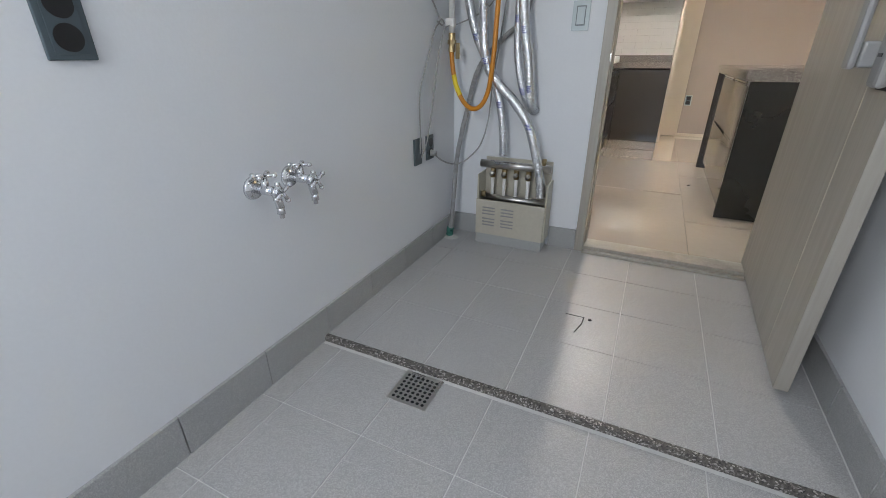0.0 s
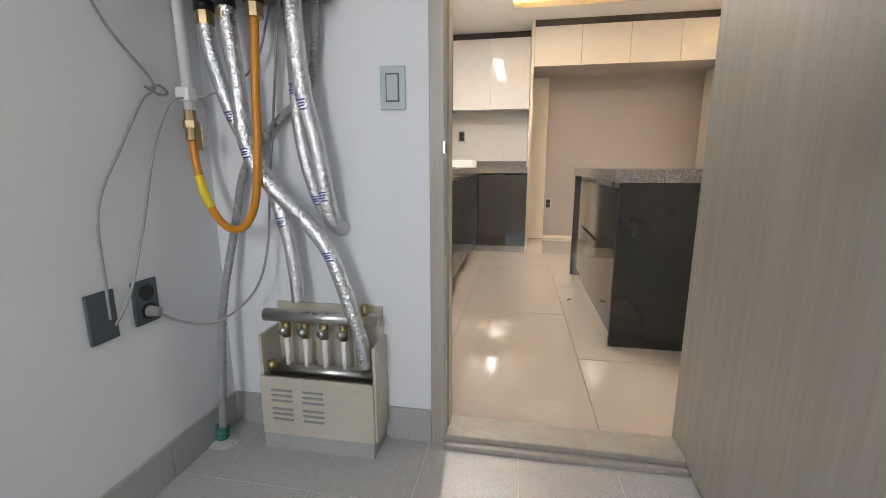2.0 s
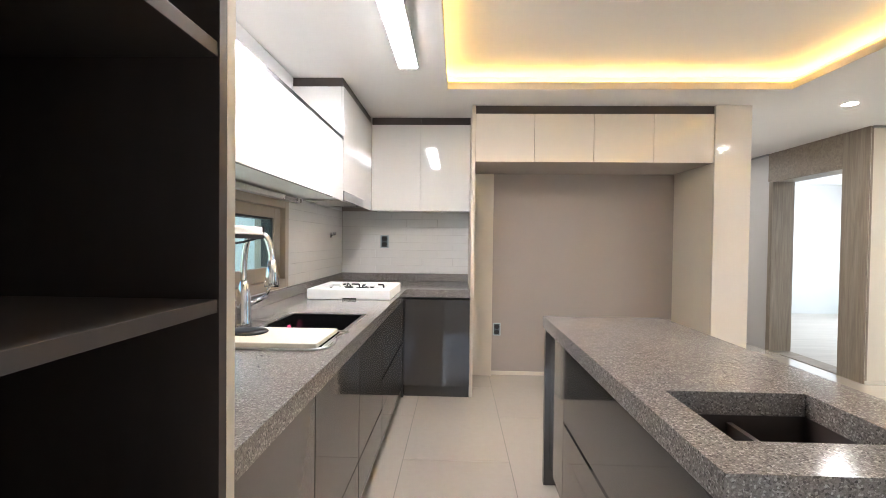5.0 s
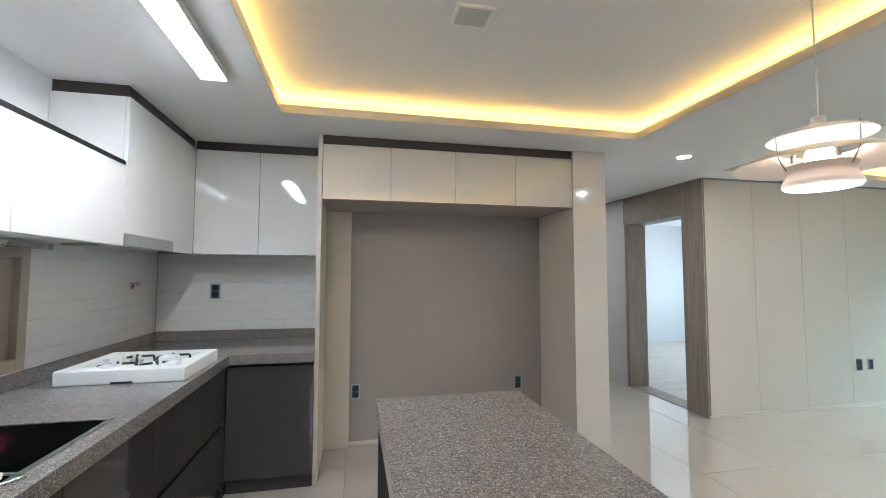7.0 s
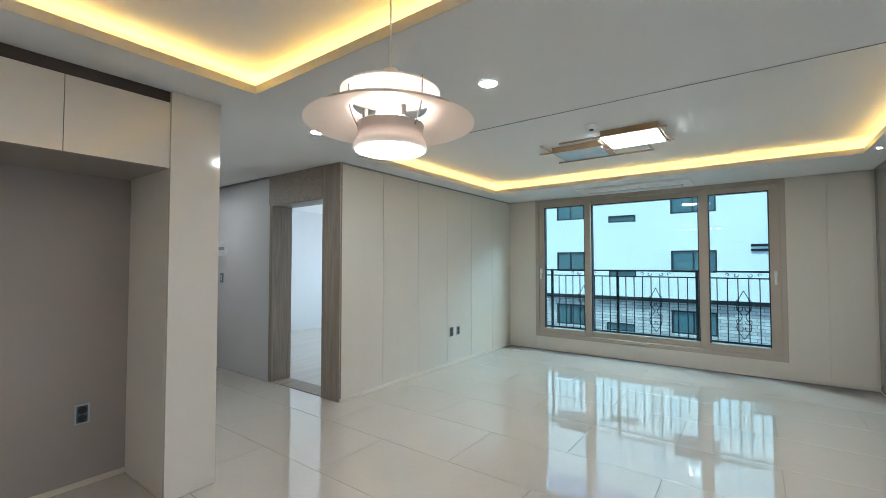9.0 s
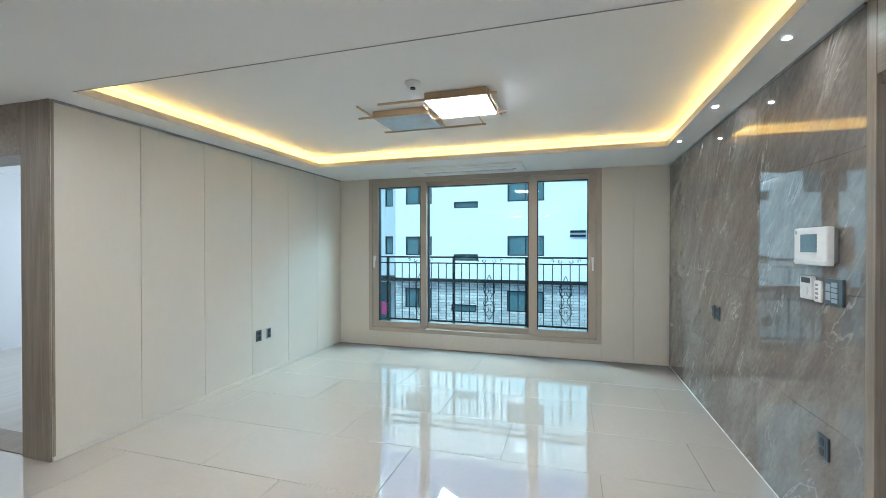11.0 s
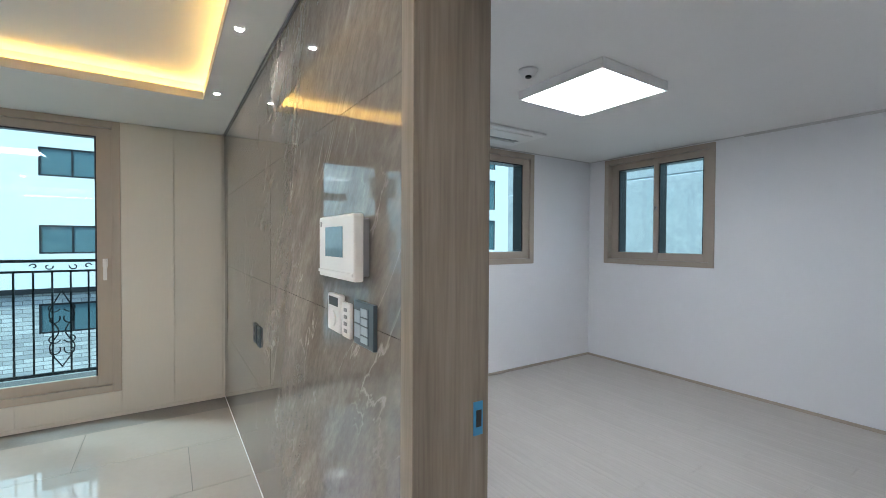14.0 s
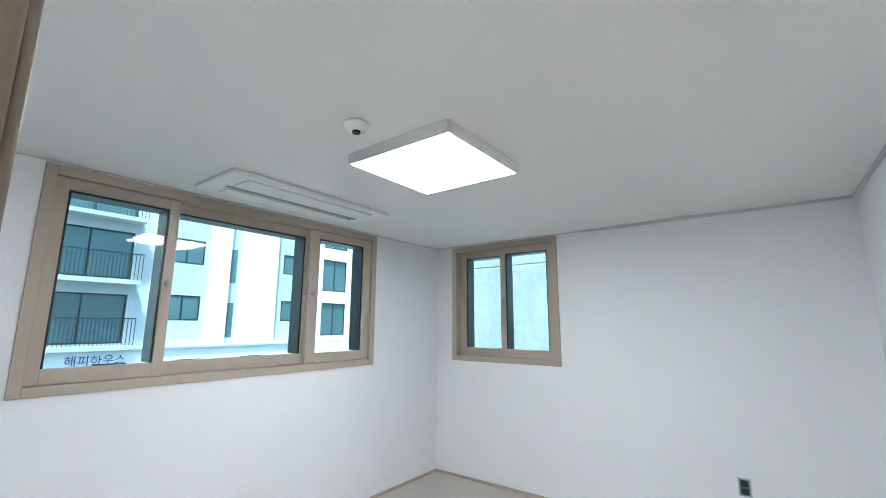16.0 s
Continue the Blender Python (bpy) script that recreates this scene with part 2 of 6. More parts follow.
M_PORCELAIN = surface("polished_cream_porcelain", (0.53, 0.472, 0.41), 0.02, var=0.03, scale=2.0, grain=25, bump=0.0, coat=1.0, per_piece=0.015)
M_PORCELAIN.node_tree.nodes["Principled BSDF"].inputs["Coat IOR"].default_value = 1.85
M_PORCELAIN.node_tree.nodes["Principled BSDF"].inputs["Coat Roughness"].default_value = 0.006
M_LAMINATE = wood("pale_laminate", (0.44, 0.405, 0.36), (0.56, 0.52, 0.47), 0.5, along=0, scale=0.5)
M_VENEER = wood("taupe_veneer", (0.18, 0.145, 0.108), (0.325, 0.272, 0.215), 0.45)
M_VENEER_H = wood("taupe_veneer_level", (0.18, 0.145, 0.108), (0.325, 0.272, 0.215), 0.45, along=0)
M_FRAME = surface("beige_window_profile", (0.42, 0.355, 0.285), 0.4, var=0.04, grain=40, stretch=(1, 1, 0.2), bump=0.04)
M_DOORLEAF = wood("grey_beige_door_skin", (0.33, 0.305, 0.26), (0.43, 0.405, 0.36), 0.4, scale=0.8)
M_MARBLE = marble("grey_brown_marble")
M_GLASS = glass("tinted_glass", (0.80, 0.97, 0.98))
M_GLASS_DARK = surface("dark_window_glass", (0.085, 0.15, 0.17), 0.05, var=0.2, scale=0.5, bump=0.0)
M_CHROME = surface("chrome", (0.75, 0.76, 0.78), 0.09, 1.0, var=0.03, bump=0.0)
M_DARKSTEEL = surface("dark_satin_steel", (0.10, 0.10, 0.10), 0.22, 0.9, var=0.15, bump=0.02)
M_TRIM = surface("pale_grey_trim", (0.58, 0.57, 0.55), 0.5, var=0.03)
M_STEEL = surface("brushed_steel", (0.55, 0.54, 0.52), 0.28, 1.0, var=0.08, bump=0.04)
M_BRASS = surface("aged_brass", (0.38, 0.29, 0.16), 0.35, 0.9, var=0.2, bump=0.05)
M_FOIL = surface("silver_foil_wrap", (0.72, 0.73, 0.75), 0.22, 0.95, var=0.2, scale=40, grain=90, bump=0.9, bump_dist=0.006)
M_ORANGE = surface("orange_gas_hose", (0.62, 0.24, 0.02), 0.35, var=0.08)
M_YELLOW = surface("yellow_tag", (0.80, 0.62, 0.03), 0.5)
M_GREYPLASTIC = surface("grey_plastic", (0.30, 0.30, 0.30), 0.45, var=0.05)
M_SLATE = surface("slate_blue_plate", (0.07, 0.095, 0.11), 0.3, var=0.05, bump=0.01)
M_SLATE_LIGHT = surface("pale_slate_key", (0.40, 0.47, 0.50), 0.3, var=0.04)
M_WHITEPLASTIC = surface("white_plastic", (0.80, 0.79, 0.77), 0.35, var=0.02)
M_ENAMEL = surface("cream_enamel", (0.52, 0.49, 0.41), 0.4, var=0.07, scale=6)
M_FOAM = surface("white_foam", (0.88, 0.88, 0.87), 0.9, var=0.02, grain=300, bump=0.3)
M_BOARD = surface("cream_cutting_board", (0.74, 0.68, 0.58), 0.4, var=0.03)
M_IRON = surface("black_iron", (0.02, 0.022, 0.025), 0.45, 0.3, var=0.2)
M_LED = lit("led_white", (0.97, 0.98, 1.0), 12.0)
M_LED_KITCHEN = lit("led_batten_white", (1.0, 0.98, 0.97), 27.0)
M_LED_DOWN = lit("led_downlight", (1.0, 0.95, 0.89), 280.0)
M_COVE = lit("led_strip_amber", (1.0, 0.60, 0.14), 11.0)
M_BULB = lit("pendant_bulb", (1.0, 0.78, 0.60), 9.0)
M_DISC = lit("frosted_disc", (1.0, 0.94, 0.88), 3.0)
M_SCREEN = surface("grey_blue_screen", (0.16, 0.24, 0.28), 0.1, var=0.1, bump=0)
M_TANWOOD = wood("tan_lamp_wood", (0.40, 0.27, 0.14), (0.55, 0.40, 0.24), 0.4, along=1)
M_FILM = surface("silvery_film", (0.50, 0.54, 0.58), 0.12, var=0.15, grain=12, bump=0.05)
M_STUCCO = surface("white_stucco", (0.80, 0.81, 0.80), 0.9, var=0.04, grain=20, bump=0.2)
M_STUCCO_GREY = surface("pale_grey_stucco", (0.48, 0.51, 0.54), 0.9, var=0.05, grain=20, bump=0.2)
M_FACEBRICK = stone_courses("pale_split_stone")
M_CONCRETE = surface("raw_concrete", (0.36, 0.375, 0.385), 0.85, var=0.25, scale=1.2, grain=14, bump=0.3)
M_ASPHALT = surface("asphalt", (0.06, 0.06, 0.062), 0.9, var=0.2, grain=40, bump=0.3)
M_SIGNBLUE = surface("blue_sign", (0.03, 0.10, 0.55), 0.5)
M_LETTER = surface("dark_blue_letters", (0.02, 0.05, 0.25), 0.5)
M_PINK = surface("pink_notice", (0.70, 0.08, 0.25), 0.6)
M_PUTTY = surface("grey_putty", (0.55, 0.55, 0.53), 0.8, var=0.1, bump=0.6, bump_dist=0.01)
M_GREENTAPE = surface("green_tape", (0.03, 0.16, 0.13), 0.5, var=0.2)
M_BLUEINK = surface("blue_print", (0.05, 0.07, 0.35), 0.4)
M_BLUEFILM = surface("blue_film_latch", (0.05, 0.28, 0.55), 0.3)
M_FOLIAGE = surface("dry_hillside", (0.50, 0.46, 0.36), 0.9, var=0.4, scale=2, grain=20, bump=0.5)

# ---- builders ----
BASE = {}


def bx(bm, x0, x1, y0, y1, z0, z1, bev=0.0):
    """A box, its edges bevelled where asked."""
    r = bmesh.ops.create_cube(bm, size=1.0)["verts"]
    bmesh.ops.transform(bm, verts=r, matrix=Matrix.LocRotScale(((x0 + x1) / 2, (y0 + y1) / 2, (z0 + z1) / 2), None, (abs(x1 - x0), abs(y1 - y0), abs(z1 - z0))))
    if bev:
        es = list({e for v in r for e in v.link_edges})
        bmesh.ops.bevel(bm, geom=es, offset=bev, segments=2, affect="EDGES", profile=0.5)
    return bm


def box(*a, bev=0.0):
    return bx(bmesh.new(), *a, bev=bev)


def cyl(bm, p, q, r0, r1=None, seg=20):
    """A round bar or cone from p to q."""
    p, q = Vector(p), Vector(q)
    d = q - p
    m = Matrix.Translation((p + q) / 2) @ d.to_track_quat("Z", "Y").to_matrix().to_4x4()
    bmesh.ops.create_cone(bm, cap_ends=True, segments=seg, radius1=r0, radius2=r0 if r1 is None else r1, depth=d.length, matrix=m)
    return bm


def lathe(bm, centre, profile, seg=40):
    """Turns a profile of (radius, height) round the vertical through centre."""
    rings = []
    for r, h in profile:
        rings.append([bm.verts.new((centre[0] + max(r, 1e-4) * math.cos(2 * math.pi * k / seg), centre[1] + max(r, 1e-4) * math.sin(2 * math.pi * k / seg), centre[2] + h)) for k in range(seg)])
    for a, b in zip(rings, rings[1:]):
        for k in range(seg):
            bm.faces.new((a[k], a[(k + 1) % seg], b[(k + 1) % seg], b[k]))
    return bm


def smooth_line(pts, n=8):
    """Catmull-Rom through the points."""
    p = [Vector(v) for v in pts]
    p = [2 * p[0] - p[1], *p, 2 * p[-1] - p[-2]]
    out = []
    for i in range(1, len(p) - 2):
        for k in range(n):
            t = k / n
            out.append(0.5 * (2 * p[i] + (p[i + 1] - p[i - 1]) * t + (2 * p[i - 1] - 5 * p[i] + 4 * p[i + 1] - p[i + 2]) * t * t + (3 * p[i] - p[i - 1] - 3 * p[i + 1] + p[i + 2]) * t ** 3))
    out.append(p[-2])
    return out


def tube(bm, pts, r, seg=10, n=8, ripple=0.0, every=2):
    """A round hose along a smooth line; ripple makes it corrugated or crumpled."""
    line = smooth_line(pts, n) if n else [Vector(v) for v in pts]
    rings, side = [], None
    for i, c in enumerate(line):
        d = (line[min(i + 1, len(line) - 1)] - line[max(i - 1, 0)]).normalized()
        side = d.orthogonal().normalized() if side is None else (side - d * side.dot(d)).normalized()
        up = d.cross(side)
        rr = r * (1 + (ripple if (i // max(1, every // 2)) % 2 else -ripple))
        rings.append([bm.verts.new(c + (side * math.cos(2 * math.pi * k / seg) + up * math.sin(2 * math.pi * k / seg)) * rr) for k in range(seg)])
    for a, b in zip(rings, rings[1:]):
        for k in range(seg):
            bm.faces.new((a[k], a[(k + 1) % seg], b[(k + 1) % seg], b[k]))
    bm.faces.new(rings[0][::-1])
    bm.faces.new(rings[-1])
    return bm


def finish(name, bm, material, smooth=False):
    bmesh.ops.recalc_face_normals(bm, faces=bm.faces)
    me = bpy.data.meshes.new(name)
    bm.to_mesh(me)
    bm.free()
    me.materials.append(material)
    if smooth:
        for p in me.polygons:
            p.use_smooth = True
    return me


def thing(name, base, label, category, group="", kind=""):
    ob = new(name)
    ob.empty_display_size = 0.1
    ob.location = base
    BASE[ob.name] = Vector(base)
    return tagged(ob, label, category, group, kind)


def part(name, bm, material, parent, label="", smooth=False):
    """One mesh object under a thing or a part; the mesh is given in world metres."""
    base = BASE[parent.name]
    bmesh.ops.translate(bm, verts=bm.verts, vec=-base)
    ob = new(name, finish(name, bm, material, smooth))
    ob.parent = parent
    BASE[ob.name] = base
    return tagged(ob, label)


def single(name, bm, material, label, category, group="", kind="", smooth=False):
    """A thing of one mesh."""
    ob = new(name, finish(name, bm, material, smooth))
    BASE[ob.name] = Vector((0, 0, 0))
    return tagged(ob, label, category, group, kind)


def structure(name, bm, material, label, category, smooth=False):
    return single(name, bm, material, label, category, "", "structure", smooth)


def slab(axis, a, b, u, v, holes=()):
    """A wall or ceiling between a and b on its axis (0, 1, 2), over the rectangle u by v of the two others, with holes (u0, u1, v0, v1)."""
    bm = bmesh.new()
    us = sorted({*u, *(h[k] for h in holes for k in (0, 1) if u[0] < h[k] < u[1])})
    vs = sorted({*v, *(h[k] for h in holes for k in (2, 3) if v[0] < h[k] < v[1])})
    for u0, u1 in zip(us, us[1:]):
        for v0, v1 in zip(vs, vs[1:]):
            cu, cv = (u0 + u1) / 2, (v0 + v1) / 2
            if any(h[0] < cu < h[1] and h[2] < cv < h[3] for h in holes):
                continue
            r = [(a, b), (u0, u1), (v0, v1)] if axis == 0 else [(u0, u1), (a, b), (v0, v1)] if axis == 1 else [(u0, u1), (v0, v1), (a, b)]
            bx(bm, *r[0], *r[1], *r[2])
    bmesh.ops.remove_doubles(bm, verts=bm.verts, dist=1e-5)
    return bm


def writing(name, text, size, at, turn, material, parent, label=""):
    cu = bpy.data.curves.new(name, "FONT")
    cu.body, cu.size, cu.extrude = text, size, 0.002
    cu.align_x, cu.align_y = "CENTER", "CENTER"
    ob = new(name, cu)
    ob.data.materials.append(material)
    ob.matrix_basis = Matrix.Translation(-BASE[parent.name]) @ pose(*at, *turn)
    ob.parent = parent
    return tagged(ob, label)

# ---- the setting ----
CZ = 2.365          # ceiling of kitchen, living room and hall
BZ = 2.42           # bedroom ceiling
TOP = 2.62

structure("wall_laundry_side", slab(0, -1.04, -0.885, (-0.55, 3.02), (-0.2, TOP)), M_LAUNDRY, "white painted laundry wall with grey skirting tiles", "wall")
structure("wall_laundry_right", slab(0, 0.735, 0.86, (-0.55, 3.02), (-0.2, TOP)), M_LAUNDRY, "white painted laundry wall behind the door", "wall")
structure("wall_laundry_back", slab(1, -0.55, -0.40, (-0.885, 0.735), (-0.2, TOP), [(-0.7, 0.6, 1.0, 2.2)]), M_LAUNDRY, "white painted laundry wall with window opening", "wall")
structure("wall_laundry_door", slab(1, 3.02, 3.11, (-1.2, 1.9), (-0.2, TOP), [(-0.155, 0.675, -0.2, 2.08)]), M_LAUNDRY, "white painted wall round the laundry door", "wall")
structure("wall_kitchen_window", slab(0, -1.24, -1.04, (3.11, 7.4), (-0.2, TOP), [(4.27, 5.885, 0.955, 1.52)]), M_WALLPAPER, "white kitchen wall with long low window", "wall")
structure("wall_kitchen_back", slab(1, 7.225, 7.4, (-1.04, 2.395), (-0.2, TOP)), M_TAUPE, "taupe papered wall behind the fridge niche", "wall")
structure("wall_marble", slab(1, 2.625, 2.764, (1.9, 7.463), (-0.2, TOP), [(3.08, 4.006, -0.2, 2.06)]), M_WALLPAPER, "wall core behind the marble cladding", "wall")
structure("wall_return", slab(0, 1.77, 1.9, (2.60, 3.02), (-0.2, TOP)), M_WALLPAPER, "short white return wall", "wall")
structure("wall_window_side", slab(0, 7.463, 7.663, (2.60, 7.3), (-0.2, TOP), [(3.57, 6.62, 0.25, 2.32)]), M_PANEL, "cream wall round the living room window", "wall")
structure("wall_living_side", slab(1, 7.135, 7.30, (3.843, 7.463), (-0.2, TOP)), M_PANEL, "cream wall behind panels", "wall")
structure("wall_hall_side", slab(0, 3.843, 4.07, (7.30, 11.2), (-0.2, TOP), [(7.36, 8.36, -0.2, 2.06)]), M_HALL, "grey papered hall wall with door opening", "wall")
structure("wall_hall_left", slab(0, 2.27, 2.395, (7.4, 11.2), (-0.2, TOP)), M_HALL, "grey papered hall wall", "wall")
structure("wall_hall_end", slab(1, 11.2, 11.35, (2.27, 7.75), (-0.2, TOP)), M_HALL, "grey papered hall end wall", "wall")
structure("wall_far_bedroom_window", slab(0, 7.60, 7.75, (7.3, 11.2), (-0.2, TOP), [(8.3, 10.3, 0.8, 2.2)]), M_WALLPAPER, "white far bedroom wall with window opening", "wall")
structure("wall_far_bedroom_lining", box(4.07, 7.60, 7.30, 7.33, -0.2, TOP), M_WALLPAPER, "white far bedroom wall", "wall")
structure("wall_bedroom_window", slab(0, 6.629, 6.829, (-1.40, 2.60), (-0.2, TOP), [(-0.21, 2.13, 1.22, 2.36)]), M_WALLPAPER, "white bedroom wall with three-part window", "wall")
structure("wall_bedroom_side", slab(1, -1.42, -1.249, (3.0, 6.629), (-0.2, TOP), [(5.215, 6.36, 1.215, 2.36)]), M_WALLPAPER, "white bedroom wall with two-part window", "wall")
structure("wall_bedroom_inner", slab(0, 3.0, 3.06, (-1.249, 2.60), (-0.2, TOP)), M_WALLPAPER, "white inner bedroom wall", "wall")
structure("wall_bedroom_lining", slab(1, 2.606, 2.6245, (3.06, 6.629), (-0.2, BZ), [(3.08, 4.006, -0.2, 2.06)]), M_WALLPAPER, "white bedroom side of the marble wall", "wall")

# ceilings with lit recesses
KREC = (0.0, 2.43, 3.75, 6.21)
LREC = (3.80, 6.45, 3.0, 6.84)


def recess_ceiling():
    bm = slab(2, CZ, CZ + 0.045, (-1.04, 7.463), (2.79, 11.2), [KREC, LREC, (4.07, 7.463, 7.3, 11.2), (2.0, 2.27, 7.4, 11.2), (-1.04, 2.27, 7.4, 11.2)])
    for x0, x1, y0, y1 in (KREC, LREC):
        s = 0.13
        near = 0.0 if x0 > 3 else s
        for r in ((x0 - near - 0.02, x0 - near, y0 - s, y1 + s), (x1 + s, x1 + s + 0.02, y0 - s, y1 + s), (x0 - near, x1 + s, y0 - s - 0.02, y0 - s), (x0 - near, x1 + s, y1 + s, y1 + s + 0.02)):
            bx(bm, *r, CZ + 0.0455, 2.50)
    bx(bm, -1.3, 7.7, 2.6, 11.3, 2.50, 2.56)
    return bm


structure("ceiling_living", recess_ceiling(), M_CEIL, "white papered ceiling with lit recesses", "ceiling")
# The cream of this lip puts the orange cove glow into its colour.
lip = bmesh.new()
for x0, x1, y0, y1 in (KREC, LREC):
    for r in ((x0, x0 + 0.006, y0, y1), (x1 - 0.006, x1, y0, y1), (x0 + 0.006, x1 - 0.006, y0, y0 + 0.006), (x0 + 0.006, x1 - 0.006, y1 - 0.006, y1)):
        bx(lip, *r, CZ - 0.002, CZ + 0.05)
structure("trim_recess", lip, M_CREAM, "edge trim of the ceiling recesses, cream for the orange glow on it", "ceiling trim")
structure("ceiling_bedroom", slab(2, BZ, BZ + 0.05, (3.0, 6.75), (-1.35, 2.59)), M_CEIL, "white papered bedroom ceiling", "ceiling")
structure("ceiling_laundry", slab(2, 2.40, 2.45, (-0.9, 0.8), (-0.5, 3.1)), M_LAUNDRY, "white laundry ceiling", "ceiling")
structure("ceiling_far_bedroom", slab(2, 2.40, 2.45, (4.0, 7.7), (7.28, 11.3)), M_CEIL, "white far bedroom ceiling", "ceiling")
# Unseen slab added overhead, blocks the sun from the rooms.
roof = bmesh.new()
bx(roof, -1.5, 7.9, -0.8, 11.5, 2.66, 2.8)
bx(roof, 2.9, 6.9, -1.5, -0.8, 2.66, 2.8)
structure("sun_block_slab", roof, M_CONCRETE, "unseen concrete slab added above the flat to keep the sun out", "slab")

# floors
floor = structure("floor", slab(2, -0.14, -0.006, (-1.04, 7.6), (2.7, 11.2), [(-1.04, 1.9, 2.7, 3.05)]), M_GROUT, "polished cream porcelain tile floor", "floor")
floor_bedroom = structure("floor_bedroom", slab(2, -0.14, -0.006, (3.0, 6.7), (-1.3, 2.60)), M_LAMINATE, "pale laminate bedroom floor", "floor")
structure("floor_far_bedroom", slab(2, -0.006, 0.003, (4.0, 7.65), (7.32, 11.2)), M_LAMINATE, "pale laminate floor of the far bedroom", "floor")
fl = bmesh.new()
bx(fl, -0.9, 0.75, 1.82, 3.05, -0.2, -0.0135)
bx(fl, -0.9, 0.75, -0.45, 1.82, -0.2, -0.032)
floor_laundry = structure("floor_laundry", fl, M_GROUT_L, "grey speckled laundry tile floor with a low step", "floor")
single("step_edge", box(-0.885, 0.735, 1.803, 1.825, -0.035, -0.009, bev=0.004), M_STRIP, "dark speckled stone edge of the laundry step", "edge strip", kind="structure")

# casing and threshold of the laundry door
dc = thing("door_casing_laundry", (0.26, 3.08, 0), "grey-beige veneered laundry door frame with threshold", "door frame", kind="structure")
lj = part("jamb", box(-0.157, -0.112, 3.008, 3.145, -0.02, 2.05, bev=0.003), M_DOORLEAF, dc)
part("stop", box(-0.112, -0.106, 3.06, 3.12, 0.02, 2.04), M_DOORLEAF, dc)
part("jamb", box(0.632, 0.677, 3.008, 3.145, -0.02, 2.05, bev=0.003), M_DOORLEAF, dc)
part("head", box(-0.157, 0.677, 3.008, 3.145, 2.05, 2.09, bev=0.003), M_DOORLEAF, dc)
part("threshold", box(-0.112, 0.632, 3.012, 3.128, -0.03, 0.022, bev=0.004), M_DOORLEAF, dc)
part("threshold_step", box(-0.112, 0.632, 2.985, 3.0115, -0.03, 0.004, bev=0.004), M_DOORLEAF, dc)
sp = part("strike_plate", box(-0.1125, -0.1105, 3.018, 3.04, 0.92, 0.98), M_STEEL, dc, "steel strike plate")
part("latch_hole", box(-0.111, -0.1095, 3.024, 3.036, 0.936, 0.964), M_BLACK, sp)
part("lip", box(-0.116, -0.108, 3.0, 3.018, 0.934, 0.968, bev=0.002), M_CHROME, sp)

# casing of the bedroom door
bc = thing("door_casing_bedroom", (3.5, 2.7, 0), "taupe wood-veneer bedroom door frame", "door frame", kind="structure")
part("jamb", box(3.970, 4.008, 2.575, 2.7655, 0, 2.02, bev=0.002), M_VENEER, bc)
part("architrave", box(3.967, 4.022, 2.766, 2.782, 0, 2.364, bev=0.002), M_VENEER, bc)
part("architrave", box(3.974, 4.034, 2.568, 2.6055, 0, 2.09, bev=0.002), M_VENEER, bc)
part("jamb", box(3.078, 3.117, 2.588, 2.766, 0, 2.02, bev=0.002), M_VENEER, bc)
part("head", box(3.078, 4.008, 2.575, 2.7655, 2.02, 2.058, bev=0.002), M_VENEER_H, bc)
part("header_panel", box(3.05, 3.967, 2.766, 2.780, 2.058, 2.364), M_VENEER_H, bc)
part("threshold", box(3.118, 3.969, 2.598, 2.765, -0.14, 0.002, bev=0.001), M_VENEER_H, bc)
st = part("strike_plate", box(3.9675, 3.9705, 2.590, 2.617, 0.965, 1.045, bev=0.001), M_BLUEFILM, bc, "strike plate with blue film")
part("latch_hole", box(3.9665, 3.968, 2.595, 2.610, 0.985, 1.025), M_BLACK, st)

# casing of the hall door, with its deep veneered pilaster and header
hc = thing("door_casing_hall", (3.9, 7.86, 0), "taupe wood-veneer hall door frame reaching the ceiling", "door frame", kind="structure")
part("pilaster", box(3.832, 3.845, 7.127, 7.395, 0, 2.364, bev=0.002), M_VENEER, hc)
part("jamb", box(3.836, 4.09, 7.355, 7.395, 0, 2.02, bev=0.002), M_VENEER, hc)
part("jamb", box(3.836, 4.09, 8.30, 8.362, 0, 2.02, bev=0.002), M_VENEER, hc)
part("header_panel", box(3.83, 3.843, 7.395, 8.37, 2.03, 2.364), M_VENEER_H, hc)
part("head", box(3.836, 4.09, 7.355, 8.362, 2.02, 2.06, bev=0.002), M_VENEER_H, hc)
part("threshold", box(3.85, 4.07, 7.395, 8.30, -0.005, 0.006), M_VENEER_H, hc)


